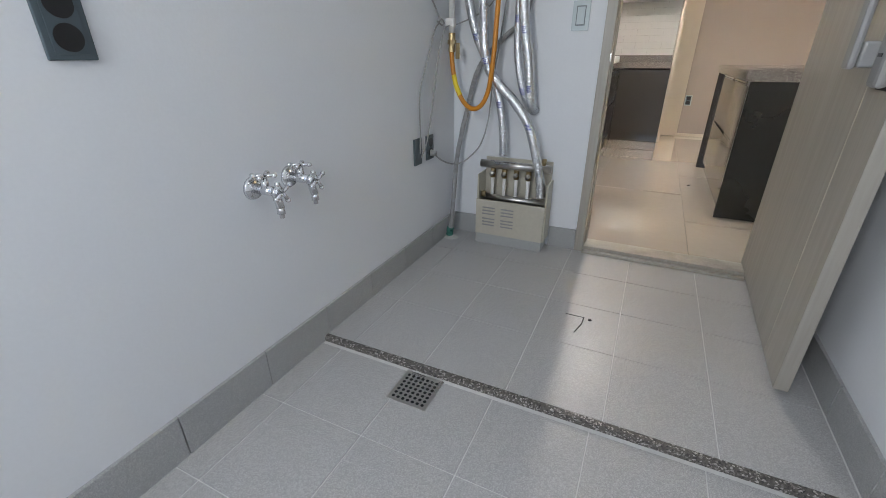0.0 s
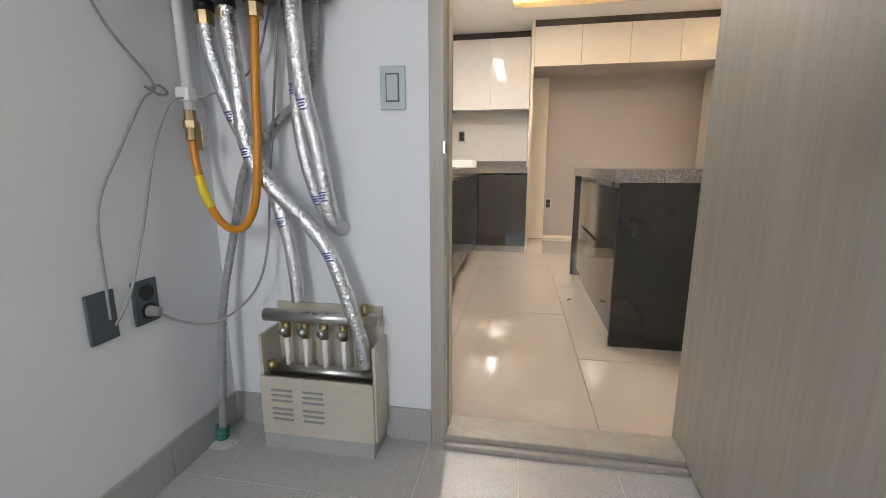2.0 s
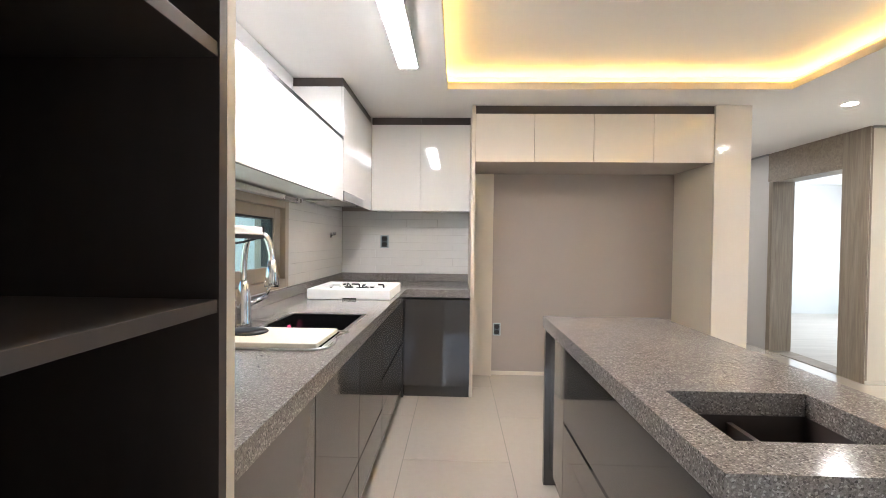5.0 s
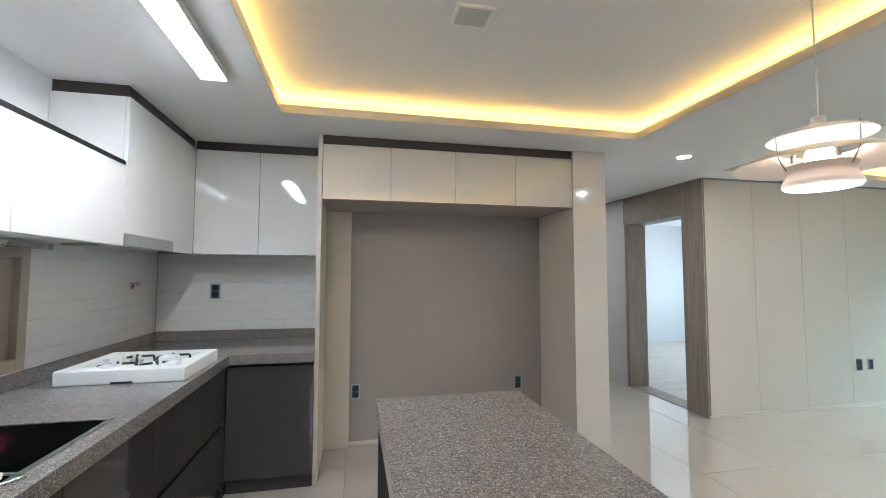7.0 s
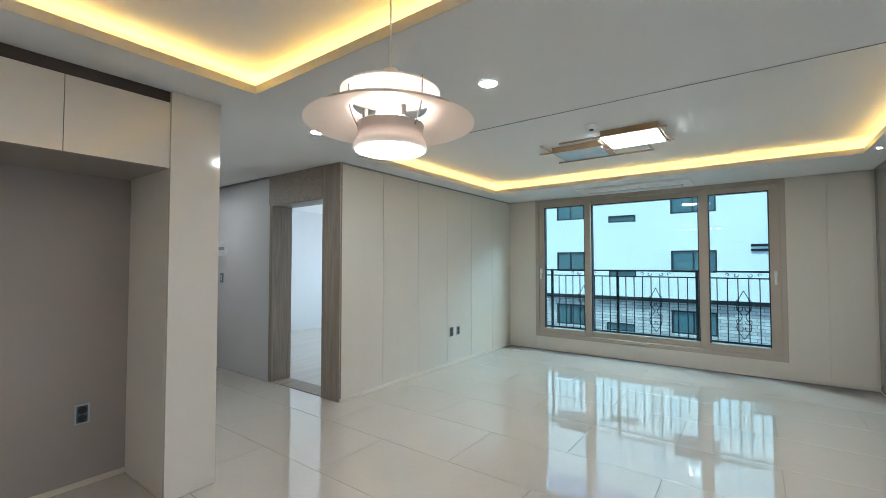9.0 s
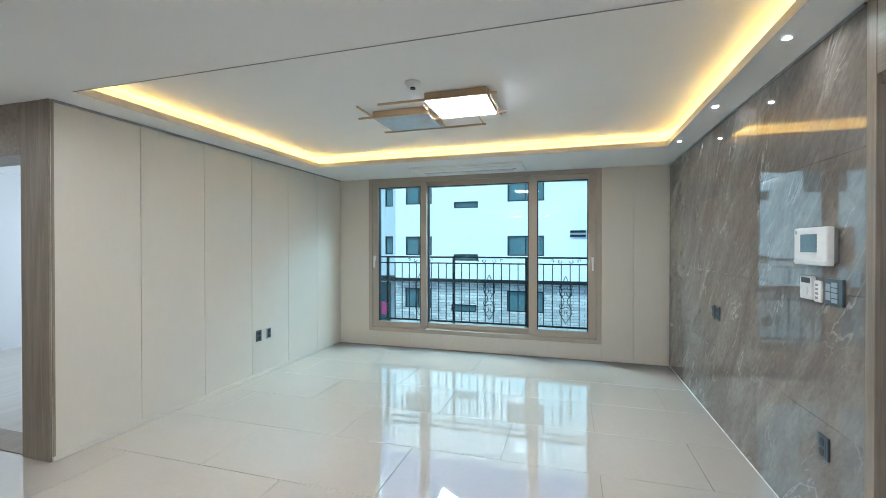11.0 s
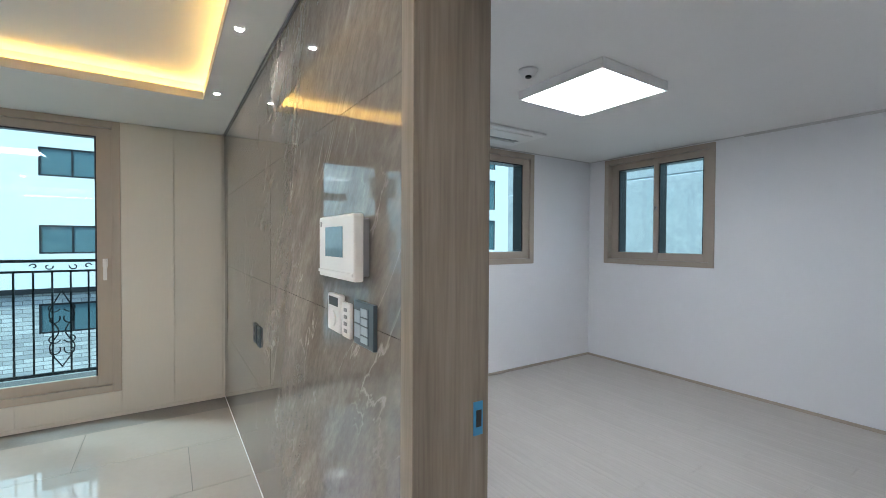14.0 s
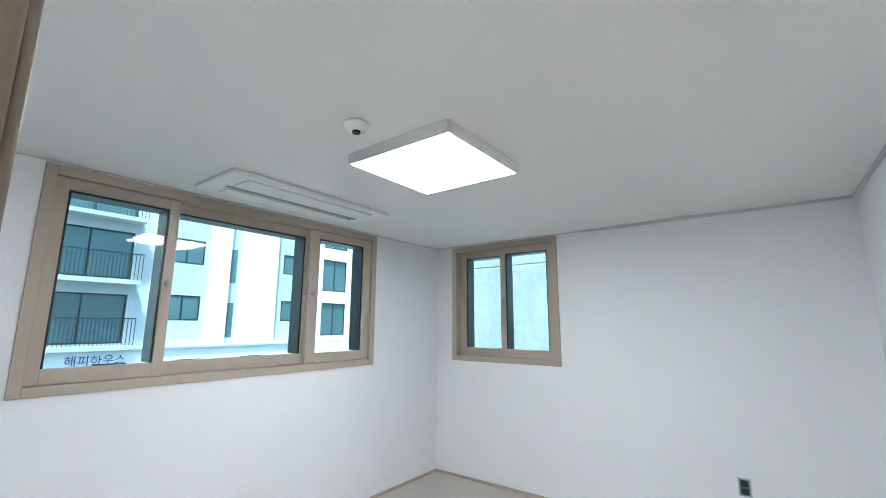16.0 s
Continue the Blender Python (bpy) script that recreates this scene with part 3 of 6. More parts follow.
def sliding_window(name, axis, inner, depth, u, z, sashes, label, outward=1, lip=0.075):
    """A sliding window: casing, sill, sashes (u0, u1, set back, wide rails) each with its glass."""
    def rbox(d0, d1, u0, u1, z0, z1, bev=0.0):
        a, b = inner + outward * d0, inner + outward * d1
        a, b = min(a, b), max(a, b)
        return box(a, b, u0, u1, z0, z1, bev=bev) if axis == 0 else box(u0, u1, a, b, z0, z1, bev=bev)
    base = (inner, (u[0] + u[1]) / 2, z[0]) if axis == 0 else ((u[0] + u[1]) / 2, inner, z[0])
    w = thing(name, base, label, "window", kind="structure")
    t = 0.055
    part("window_frame", rbox(-0.014, depth, u[0], u[0] + t, z[0], z[1], bev=0.003), M_FRAME, w)
    part("window_frame", rbox(-0.014, depth, u[1] - t, u[1], z[0], z[1], bev=0.003), M_FRAME, w)
    part("window_head", rbox(-0.014, depth, u[0] + t, u[1] - t, z[1] - t, z[1], bev=0.003), M_FRAME, w)
    part("window_sill", rbox(-0.014, depth, u[0] + t, u[1] - t, z[0], z[0] + t, bev=0.003), M_FRAME, w)
    for u0, u1, back, r in sashes:
        z0, z1 = z[0] + t - 0.012 + 0.014, z[1] - t - 0.002
        bm = bmesh.new()
        for q in ((u0, u0 + r, z0, z1), (u1 - r, u1, z0, z1), (u0 + r, u1 - r, z0, z0 + 0.08), (u0 + r, u1 - r, z1 - 0.065, z1)):
            a, b = inner + outward * back, inner + outward * (back + 0.035)
            a, b = min(a, b), max(a, b)
            bx(bm, *((a, b, q[0], q[1]) if axis == 0 else (q[0], q[1], a, b)), q[2], q[3], bev=0.003)
        s = part("sash", bm, M_FRAME, w)
        bm = bmesh.new()
        g = 0.012
        for q in ((u0 + r, u0 + r + g, z0 + 0.08, z1 - 0.065), (u1 - r - g, u1 - r, z0 + 0.08, z1 - 0.065), (u0 + r + g, u1 - r - g, z1 - 0.065 - g, z1 - 0.065)):
            a, b = inner + outward * (back + 0.012), inner + outward * (back + lip)
            a, b = min(a, b), max(a, b)
            bx(bm, *((a, b, q[0], q[1]) if axis == 0 else (q[0], q[1], a, b)), q[2], q[3])
        part("gasket", bm, M_BLACK, s, "black rubber gasket")
        p = part("pane", rbox(back + 0.015, back + 0.021, u0 + r, u1 - r, z0 + 0.08, z1 - 0.065), M_GLASS, s, "tinted glass pane")
        p.visible_shadow = False
    return w


w1 = sliding_window("window_1", 0, 7.463, 0.20, (3.525, 6.665), (0.20, 2.362), [(5.80, 6.612, 0.012, 0.085), (4.35, 5.86, 0.062, 0.06), (3.578, 4.40, 0.012, 0.10)], "beige framed three-part sliding living room window")
for yy in (3.625, 6.575):
    h = part("handle", box(7.432, 7.452, yy - 0.012, yy + 0.012, 1.10, 1.26, bev=0.006), M_WHITEPLASTIC, w1, "white pull handle")
    part("handle_foot", box(7.45, 7.476, yy - 0.016, yy + 0.016, 1.20, 1.27, bev=0.004), M_WHITEPLASTIC, h)
w2 = sliding_window("window_2", 0, 6.629, 0.20, (-0.262, 2.18), (1.178, 2.404), [(1.50, 2.125, 0.012, 0.06), (0.44, 1.56, 0.062, 0.055), (-0.205, 0.48, 0.012, 0.09)], "beige framed three-part sliding bedroom window", lip=0.15)
w3 = sliding_window("window_3", 1, -1.249, 0.17, (5.172, 6.405), (1.172, 2.404), [(5.23, 5.80, 0.012, 0.055), (5.74, 6.35, 0.062, 0.085)], "beige framed two-part sliding bedroom window", outward=-1, lip=0.14)
w4 = sliding_window("window_4", 0, -1.04, 0.19, (4.25, 5.90), (0.957, 1.522), [(4.31, 5.10, 0.065, 0.07), (5.07, 5.852, 0.02, 0.095)], "beige framed low kitchen window over the sink", outward=-1, lip=0.08)
for w, a, pts in ((w2, 0, ((6.62, 0.455), (6.655, 0.50), (6.64, 1.535))), (w3, 1, ((5.775, -1.255), (5.765, -1.28)))):
    for k, (px, py) in enumerate(pts):
        bm = bmesh.new()
        d = (-0.025, 0) if a == 0 else (0, 0.03)
        cyl(bm, (px, py, 1.80), (px + d[0], py + d[1], 1.80), 0.013, seg=14)
        bx(bm, px + d[0] - 0.006, px + d[0] + 0.006, py + d[1] - 0.006, py + d[1] + 0.006, 1.775, 1.825, bev=0.002)
        part("latch", bm, M_GREYPLASTIC, w, "small steel window latch")

# window-side panels: vertical boards and low apron pieces
panels = thing("wall_panels_window", (7.45, 5.1, 0), "cream vertical wall panels beside the window", "wall panels", kind="structure")
for a, b in ((6.667, 7.124), (3.166, 3.523), (2.80, 3.162)):
    part("panel", box(7.452, 7.462, a, b, 0.03, 2.362, bev=0.0015), M_PANEL, panels)
for k in range(5):
    a = 3.527 + k * 0.6276
    part("apron_panel", box(7.452, 7.462, a, a + 0.6236, 0.03, 0.198, bev=0.0015), M_PANEL, panels)
panels = thing("wall_panels_side", (5.6, 7.13, 0), "cream vertical wall panels along the living room", "wall panels", kind="structure")
for k in range(6):
    a = 3.846 + k * 0.602
    part("panel", box(a, min(a + 0.598, 7.45), 7.126, 7.134, 0.03, 2.362, bev=0.0015), M_PANEL, panels)
part("corner_post", box(3.8465, 3.862, 7.1215, 7.126, 0, 2.362), M_VENEER, panels)
trim = bmesh.new()
bx(trim, 3.846, 7.45, 7.118, 7.126, 0, 0.03)
bx(trim, 7.444, 7.452, 2.80, 7.118, 0, 0.03)
structure("baseboard", trim, M_PANEL, "thin cream baseboard of the living room", "baseboard")
# Grey strips: the dark line of the shadow gap is put into their colour.
crown = bmesh.new()
bx(crown, 3.85, 7.44, 7.113, 7.125, 2.348, 2.3645)
bx(crown, 3.797, 3.7995, 3.0, 6.84, 2.361, 2.3645)
bx(crown, 4.03, 7.44, 2.779, 2.787, 2.353, 2.3645)
bx(crown, 3.81, 3.83, 8.37, 11.2, 2.345, 2.3645)
structure("trim_shadow_gap", crown, M_GREYPLASTIC, "slim ceiling trim, grey to draw the dark shadow gap", "ceiling trim")

cornice = bmesh.new()
bx(cornice, 3.06, 4.93, -1.248, -1.228, 2.398, 2.4195, bev=0.004)
bx(cornice, 3.061, 3.081, -1.228, 2.57, 2.398, 2.4195, bev=0.004)
bx(cornice, 6.618, 6.628, -1.228, 2.57, 2.411, 2.4195)
bx(cornice, 4.93, 6.618, -1.248, -1.238, 2.411, 2.4195)
structure("trim_bedroom_ceiling", cornice, M_TRIM, "slim pale grey cornice of the bedroom ceiling", "ceiling trim")
skirt = bmesh.new()
bx(skirt, 3.061, 6.618, -1.248, -1.238, 0.0, 0.028, bev=0.002)
bx(skirt, 6.618, 6.628, -1.248, 2.605, 0.0, 0.028, bev=0.002)
bx(skirt, 3.061, 3.071, -1.238, 2.57, 0.0, 0.028, bev=0.002)
bx(skirt, 4.036, 6.618, 2.596, 2.6055, 0.0, 0.028, bev=0.002)
structure("baseboard_bedroom", skirt, M_FRAME, "thin beige baseboard of the bedroom", "baseboard")

# marble slabs of the feature wall
mw = thing("marble_wall", (5.7, 2.79, 0), "polished grey-brown marble slabs with pale veins", "marble cladding", kind="structure")
for x0, x1 in ((4.024, 5.05), (5.052, 6.255), (6.257, 7.45)):
    for z0, z1 in ((0.008, 0.598), (0.60, 1.198), (1.20, 1.798), (1.80, 2.364)):
        part("marble_slab", box(x0, x1 + 0.001, 2.766, 2.778, z0, z1 + 0.001, bev=0.0007), M_MARBLE, mw)
structure("trim_marble_foot", box(4.022, 7.45, 2.766, 2.781, 0, 0.007), M_WHITEPLASTIC, "white sealant line under the marble", "trim")

# ---- kitchen ----
KITCHEN = "kitchen units"
WALL = -1.038
FRONT = -0.335


def base_cabinet(y0, y1, material, label, split=None):
    """A base unit on the long run; split gives the height of a drawer groove."""
    c = thing("base_cabinet", ((WALL + FRONT) / 2, (y0 + y1) / 2, 0), label, "cabinet", KITCHEN)
    part("body", box(WALL, FRONT - 0.02, y0, y1, 0.10, 0.60), M_DARK, c)
    part("plinth", box(WALL, FRONT - 0.05, y0, y1, 0.003, 0.099), M_DARK, c)
    zs = [(0.10, 0.288), (0.291, 0.80)] if split is None else [(0.10, split - 0.006), (split + 0.012, 0.80)]
    for z0, z1 in zs:
        part("cabinet_door", box(FRONT - 0.019, FRONT, y0 + 0.002, y1 - 0.002, z0, z1, bev=0.0015), material, c)
    part("grip_channel", box(FRONT - 0.045, FRONT - 0.03, y0, y1, 0.80, 0.819), M_STEEL, c)
    return c


base_cabinet(3.875, 4.40, M_GREY_GLOSS, "warm grey gloss base cabinet beside the tall unit")
base_cabinet(4.402, 4.98, M_DARK_GLOSS, "dark gloss base cabinet under the sink")
base_cabinet(4.982, 5.56, M_DARK_GLOSS, "dark gloss base cabinet under the sink")
base_cabinet(5.562, 6.50, M_DARK_GLOSS, "dark gloss drawer unit under the hob", 0.46)
rc = thing("base_cabinet", (-0.06, 6.86, 0), "dark gloss base cabinet on the short run", "cabinet", KITCHEN)
part("body", box(-0.33, 0.196, 6.53, 7.22, 0.10, 0.80), M_DARK, rc)
part("plinth", box(-0.33, 0.196, 6.552, 7.22, 0.003, 0.099), M_DARK_GLOSS, rc)
part("cabinet_door", box(-0.33, 0.196, 6.51, 6.529, 0.10, 0.80, bev=0.0015), M_DARK_GLOSS, rc)
part("corner_filler", box(-0.352, -0.332, 6.51, 6.60, 0.003, 0.80), M_DARK_GLOSS, rc)

ct = thing("worktop", (-0.6, 5.5, 0.82), "grey speckled stone worktop in an L with sink cut-out", "worktop")
bm = slab(2, 0.82, 0.88, (WALL, -0.312), (3.875, 7.22), [(-0.765, -0.385, 4.62, 5.315)])
bx(bm, -0.312, 0.196, 6.49, 7.22, 0.82, 0.88)
part("slab", bm, M_STONE, ct)
up = bmesh.new()
bx(up, WALL, WALL + 0.02, 3.875, 7.20, 0.8805, 0.95, bev=0.002)
bx(up, WALL, 0.196, 7.20, 7.22, 0.8805, 0.95, bev=0.002)
part("upstand", up, M_STONE, ct)

sk = thing("kitchen_sink", (-0.575, 4.97, 0.68), "deep dark steel kitchen sink with a bright rim", "sink")
bm = bmesh.new()
for r in ((-0.7645, -0.756, 4.6205, 5.3145, 0.66, 0.8775), (-0.394, -0.3855, 4.6205, 5.3145, 0.66, 0.8775), (-0.756, -0.394, 4.6205, 4.629, 0.66, 0.8775), (-0.756, -0.394, 5.306, 5.3145, 0.66, 0.8775), (-0.7645, -0.3855, 4.6205, 5.3145, 0.65, 0.66)):
    bx(bm, *r)
part("bowl", bm, M_DARKSTEEL, sk)
part("rim", slab(2, 0.8802, 0.883, (-0.772, -0.378), (4.613, 5.322), [(-0.756, -0.394, 4.629, 5.306)]), M_STEEL, sk, "thin bright steel rim")
part("drain", cyl(bmesh.new(), (-0.575, 4.95, 0.66), (-0.575, 4.95, 0.668), 0.055), M_CHROME, sk)
part("sticker", cyl(bmesh.new(), (-0.7565, 5.235, 0.80), (-0.7545, 5.235, 0.80), 0.036), M_PINK, sk, "round pink sticker")

fa = thing("kitchen_tap", (-0.86, 4.99, 0.88), "chrome swan-neck pull-out kitchen tap", "tap")
bm = bmesh.new()
lathe(bm, (-0.86, 4.99, 0.88), [(0.0, 0), (0.034, 0), (0.034, 0.012), (0.029, 0.03), (0.031, 0.10), (0.026, 0.15), (0.018, 0.20), (0.0, 0.205)], 24)
part("body", bm, M_CHROME, fa, smooth=True)
part("spout", tube(bmesh.new(), [(-0.86, 4.99, 1.07), (-0.858, 4.99, 1.18), (-0.842, 4.99, 1.262), (-0.80, 4.99, 1.295), (-0.757, 4.99, 1.272), (-0.738, 4.99, 1.215), (-0.733, 4.99, 1.17)], 0.014, 14), M_CHROME, fa, smooth=True)
bm = bmesh.new()
lathe(bm, (-0.733, 4.99, 1.055), [(0.0, 0.0), (0.030, 0.0), (0.033, 0.01), (0.024, 0.07), (0.016, 0.12), (0.0, 0.122)], 24)
part("spray_head", bm, M_CHROME, fa, smooth=True)
lv = part("lever", cyl(bmesh.new(), (-0.845, 5.0, 0.97), (-0.80, 5.08, 1.00), 0.012), M_CHROME, fa, smooth=True)
part("lever_tip", cyl(bmesh.new(), (-0.80, 5.08, 1.00), (-0.785, 5.10, 1.06), 0.007, 0.009), M_CHROME, lv, smooth=True)

cb = thing("cutting_board", (-0.58, 4.73, 0.882), "cream cutting board with a steel rim over the sink", "cutting board")
part("board", box(-0.79, -0.40, 4.60, 4.865, 0.884, 0.902, bev=0.004), M_BOARD, cb)
part("rim", tube(bmesh.new(), [(-0.79, 4.59, 0.886), (-0.39, 4.59, 0.886), (-0.385, 4.80, 0.886), (-0.385, 4.885, 0.886), (-0.79, 4.885, 0.886)], 0.004, 8, 6), M_STEEL, cb, "thin steel wire rim")
ov = bmesh.new()
lathe(ov, (0, 0, 0), [(0, 0), (0.075, 0), (0.085, 0.006), (0.078, 0.012), (0.05, 0.016), (0, 0.018)], 32)
bmesh.ops.transform(ov, verts=ov.verts, matrix=pose(-0.725, 4.75, 0.902) @ Matrix.Diagonal((1.0, 0.72, 1, 1)))
single("drain_lid", ov, M_BLACK, "black oval plastic lid lying on the cutting board", "lid", smooth=True)

# gas hob still packed in foam
hob = thing("gas_hob", (-0.6, 6.1, 0.88), "gas hob packed in white moulded foam", "hob")
bm = bmesh.new()
for r in ((-0.885, -0.34, 5.845, 5.93), (-0.885, -0.34, 6.27, 6.35), (-0.885, -0.82, 5.93, 6.27), (-0.405, -0.34, 5.93, 6.27)):
    bx(bm, *r, 0.881, 0.948, bev=0.006)
bx(bm, -0.82, -0.405, 5.93, 6.27, 0.885, 0.912, bev=0.004)
for r in ((-0.74, -0.66, 5.90, 5.96), (-0.56, -0.48, 6.10, 6.18), (-0.80, -0.74, 6.12, 6.22), (-0.47, -0.42, 5.95, 6.02)):
    bx(bm, *r, 0.90, 0.955, bev=0.008)
part("foam_tray", bm, M_FOAM, hob)
part("notch", box(-0.65, -0.56, 5.842, 5.848, 0.882, 0.892), M_BLACK, hob)
for cx, cy in ((-0.70, 6.0), (-0.52, 6.0), (-0.70, 6.2), (-0.52, 6.2)):
    g = bmesh.new()
    for k in range(4):
        a = k * math.pi / 2 + 0.4
        cyl(g, (cx + 0.02 * math.cos(a), cy + 0.02 * math.sin(a), 0.945), (cx + 0.075 * math.cos(a), cy + 0.075 * math.sin(a), 0.942), 0.006, seg=8)
        cyl(g, (cx + 0.075 * math.cos(a), cy + 0.075 * math.sin(a), 0.942), (cx + 0.08 * math.cos(a), cy + 0.08 * math.sin(a), 0.912), 0.006, seg=8)
    part("pan_support", g, M_BLACK, hob)
    part("burner", cyl(bmesh.new(), (cx, cy, 0.911), (cx, cy, 0.928), 0.032), M_STEEL, hob)

# tall unit with open shelves
tu = thing("tall_cabinet", (-0.66, 3.53, 0), "tall dark cabinet with open shelves and a grey door", "cabinet", KITCHEN)
X0, X1 = WALL, -0.30
part("side_panel", box(X0, X1, 3.845, 3.872, 0.003, 2.30, bev=0.001), M_CREAM, tu, "cream side panel")
part("side_panel", box(X0, X1, 3.15, 3.172, 0.003, 2.30), M_DARK, tu)
part("back_panel", box(X0, X0 + 0.012, 3.172, 3.845, 0.72, 2.30), M_DARK, tu)
part("inner_side", box(X0 + 0.012, X1, 3.822, 3.8445, 0.72, 2.30), M_DARK, tu)
for z, thick in ((0.718, 0.057), (1.145, 0.022), (1.56, 0.024), (1.94, 0.024)):
    part("shelf", box(X0 + 0.012, X1 - 0.003, 3.172, 3.822, z, z + thick, bev=0.001), M_DARK, tu)
part("top_panel", box(X0, X1, 3.15, 3.845, 2.275, 2.30), M_DARK, tu)
part("cabinet_door", box(X1 - 0.02, X1, 3.175, 3.842, 0.10, 0.705, bev=0.0015), M_GREY_GLOSS, tu)
part("lower_body", box(X0, X1 - 0.022, 3.172, 3.845, 0.003, 0.717), M_DARK, tu)
part("crown_strip", box(X0, X1 - 0.02, 3.15, 3.872, 2.301, 2.364), M_DARK, tu)

# wall cabinets
UF = -0.685
for y0, y1, lab in ((3.875, 4.55, ""), (4.552, 5.26, ""), (5.262, 5.975, "")):
    c = thing("wall_cabinet", (-0.86, (y0 + y1) / 2, 1.535), "low white gloss wall cabinet with a lift-up door", "cabinet", KITCHEN)
    part("body", box(WALL, UF - 0.02, y0, y1, 1.545, 1.945), M_WHITEPLASTIC, c)
    part("cabinet_door", box(UF - 0.019, UF, y0 + (0.0015 if y0 > 4 else 0), y1 - 0.0015, 1.535, 1.94, bev=0.001), M_WHITE_GLOSS, c)
    part("grip_strip", box(UF - 0.03, UF - 0.006, y0, y1, 1.9455, 1.965), M_BLACK, c)
hd = thing("wall_cabinet", (-0.86, 6.43, 1.535), "tall white gloss wall cabinet housing the extractor hood", "cabinet", KITCHEN)
part("body", box(WALL, UF - 0.02, 5.977, 6.90, 1.56, 2.30), M_WHITE_GLOSS, hd)
part("cabinet_door", box(UF - 0.019, UF, 5.977, 6.90, 1.60, 2.30, bev=0.001), M_WHITE_GLOSS, hd)
part("side_panel", box(WALL, UF - 0.02, 5.9765, 5.9769, 1.97, 2.30), M_WHITEPLASTIC, hd)
part("hood_front", box(UF - 0.012, UF + 0.004, 5.985, 6.56, 1.535, 1.597, bev=0.002), M_GREYPLASTIC, hd, "dark grey hood front with vent slots")
part("door_foot", box(UF - 0.019, UF, 6.562, 6.90, 1.535, 1.599), M_WHITE_GLOSS, hd)
part("hood_grille", box(-0.98, UF - 0.03, 6.02, 6.54, 1.535, 1.559), M_STEEL, hd)
part("crown_strip", box(WALL, UF - 0.012, 5.99, 6.90, 2.301, 2.364), M_DARK, hd)
for x0, x1 in ((-0.683, -0.247), (-0.245, 0.194)):
    c = thing("wall_cabinet", ((x0 + x1) / 2, 7.05, 1.535), "white gloss wall cabinet on the back wall", "cabinet", KITCHEN)
    part("body", box(x0, x1, 6.92, 7.22, 1.545, 2.30), M_WHITEPLASTIC, c)
    part("cabinet_door", box(x0 + 0.001, x1 - 0.001, 6.90, 6.919, 1.535, 2.298, bev=0.001), M_WHITE_GLOSS, c)
    part("crown_strip", box(x0, x1, 6.912, 7.22, 2.301, 2.364), M_DARK, c)

# dish rack under the wall cabinets
dr = thing("dish_rack", (-0.82, 4.75, 1.30), "white and black folding dish rack hung under the wall cabinet", "dish rack")
part("tray", box(-0.80, -0.77, 4.30, 4.98, 1.285, 1.32, bev=0.004), M_WHITEPLASTIC, dr)
part("tray_edge", box(-0.802, -0.768, 4.30, 4.98, 1.268, 1.2845), M_BLACK, dr)
part("end_cap", box(-0.805, -0.766, 4.98, 4.992, 1.265, 1.322), M_BLACK, dr)
part("rail", box(-0.99, -0.94, 4.30, 5.90, 1.505, 1.534, bev=0.003), M_STEEL, dr, "brushed metal mounting rail")
for yy in (4.56, 4.94):
    part("hanger", tube(bmesh.new(), [(-0.96, yy, 1.51), (-0.95, yy, 1.40), (-0.90, yy, 1.33), (-0.80, yy, 1.30)], 0.006, 8), M_STEEL, dr)
    part("wire", tube(bmesh.new(), [(-0.78, yy - 0.3, 1.267), (-0.86, yy - 0.28, 1.248), (-0.86, yy - 0.02, 1.248), (-0.78, yy, 1.267)], 0.005, 8), M_BLACK, dr)

# fridge niche
ni = thing("fridge_niche", (1.17, 6.87, 0), "cream tall side panels framing the empty fridge niche", "cabinet", KITCHEN)
part("side_panel", box(0.198, 0.226, 6.55, 7.224, 0.003, 2.364, bev=0.001), M_CREAM, ni)
part("filler", box(0.2265, 0.425, 7.12, 7.224, 0.003, 1.905), M_CREAM, ni)
part("pillar_front", box(2.112, 2.392, 6.553, 6.575, 0.003, 2.364, bev=0.001), M_CREAM_GLOSS, ni, "glossy cream pillar front")
part("pillar_side", box(2.112, 2.132, 6.5755, 7.224, 0.003, 2.364), M_CREAM, ni)
part("pillar_body", box(2.1325, 2.392, 6.5755, 7.224, 0.003, 2.364), M_CREAM_GLOSS, ni)
part("crown_strip", box(0.2265, 2.1115, 6.575, 7.224, 2.301, 2.364), M_DARK, ni)
structure("wall_niche_back", box(0.2265, 2.1115, 7.17, 7.2245, 0, 2.30), M_TAUPE, "taupe papered back of the niche", "wall")
structure("baseboard_niche", box(0.427, 2.1115, 7.162, 7.1695, 0.001, 0.035), M_CREAM, "thin cream baseboard in the niche", "baseboard")
for k in range(4):
    x0 = 0.2275 + k * 0.471
    c = thing("bridge_cabinet", (x0 + 0.235, 6.87, 1.913), "cream gloss cabinet bridging the fridge niche", "cabinet", KITCHEN)
    part("body", box(x0, x0 + 0.4705, 6.583, 7.168, 1.913, 2.30), M_TAUPE, c)
    part("cabinet_door", box(x0 + 0.0015, x0 + 0.469, 6.563, 6.582, 1.913, 2.297, bev=0.001), M_CREAM_GLOSS, c)

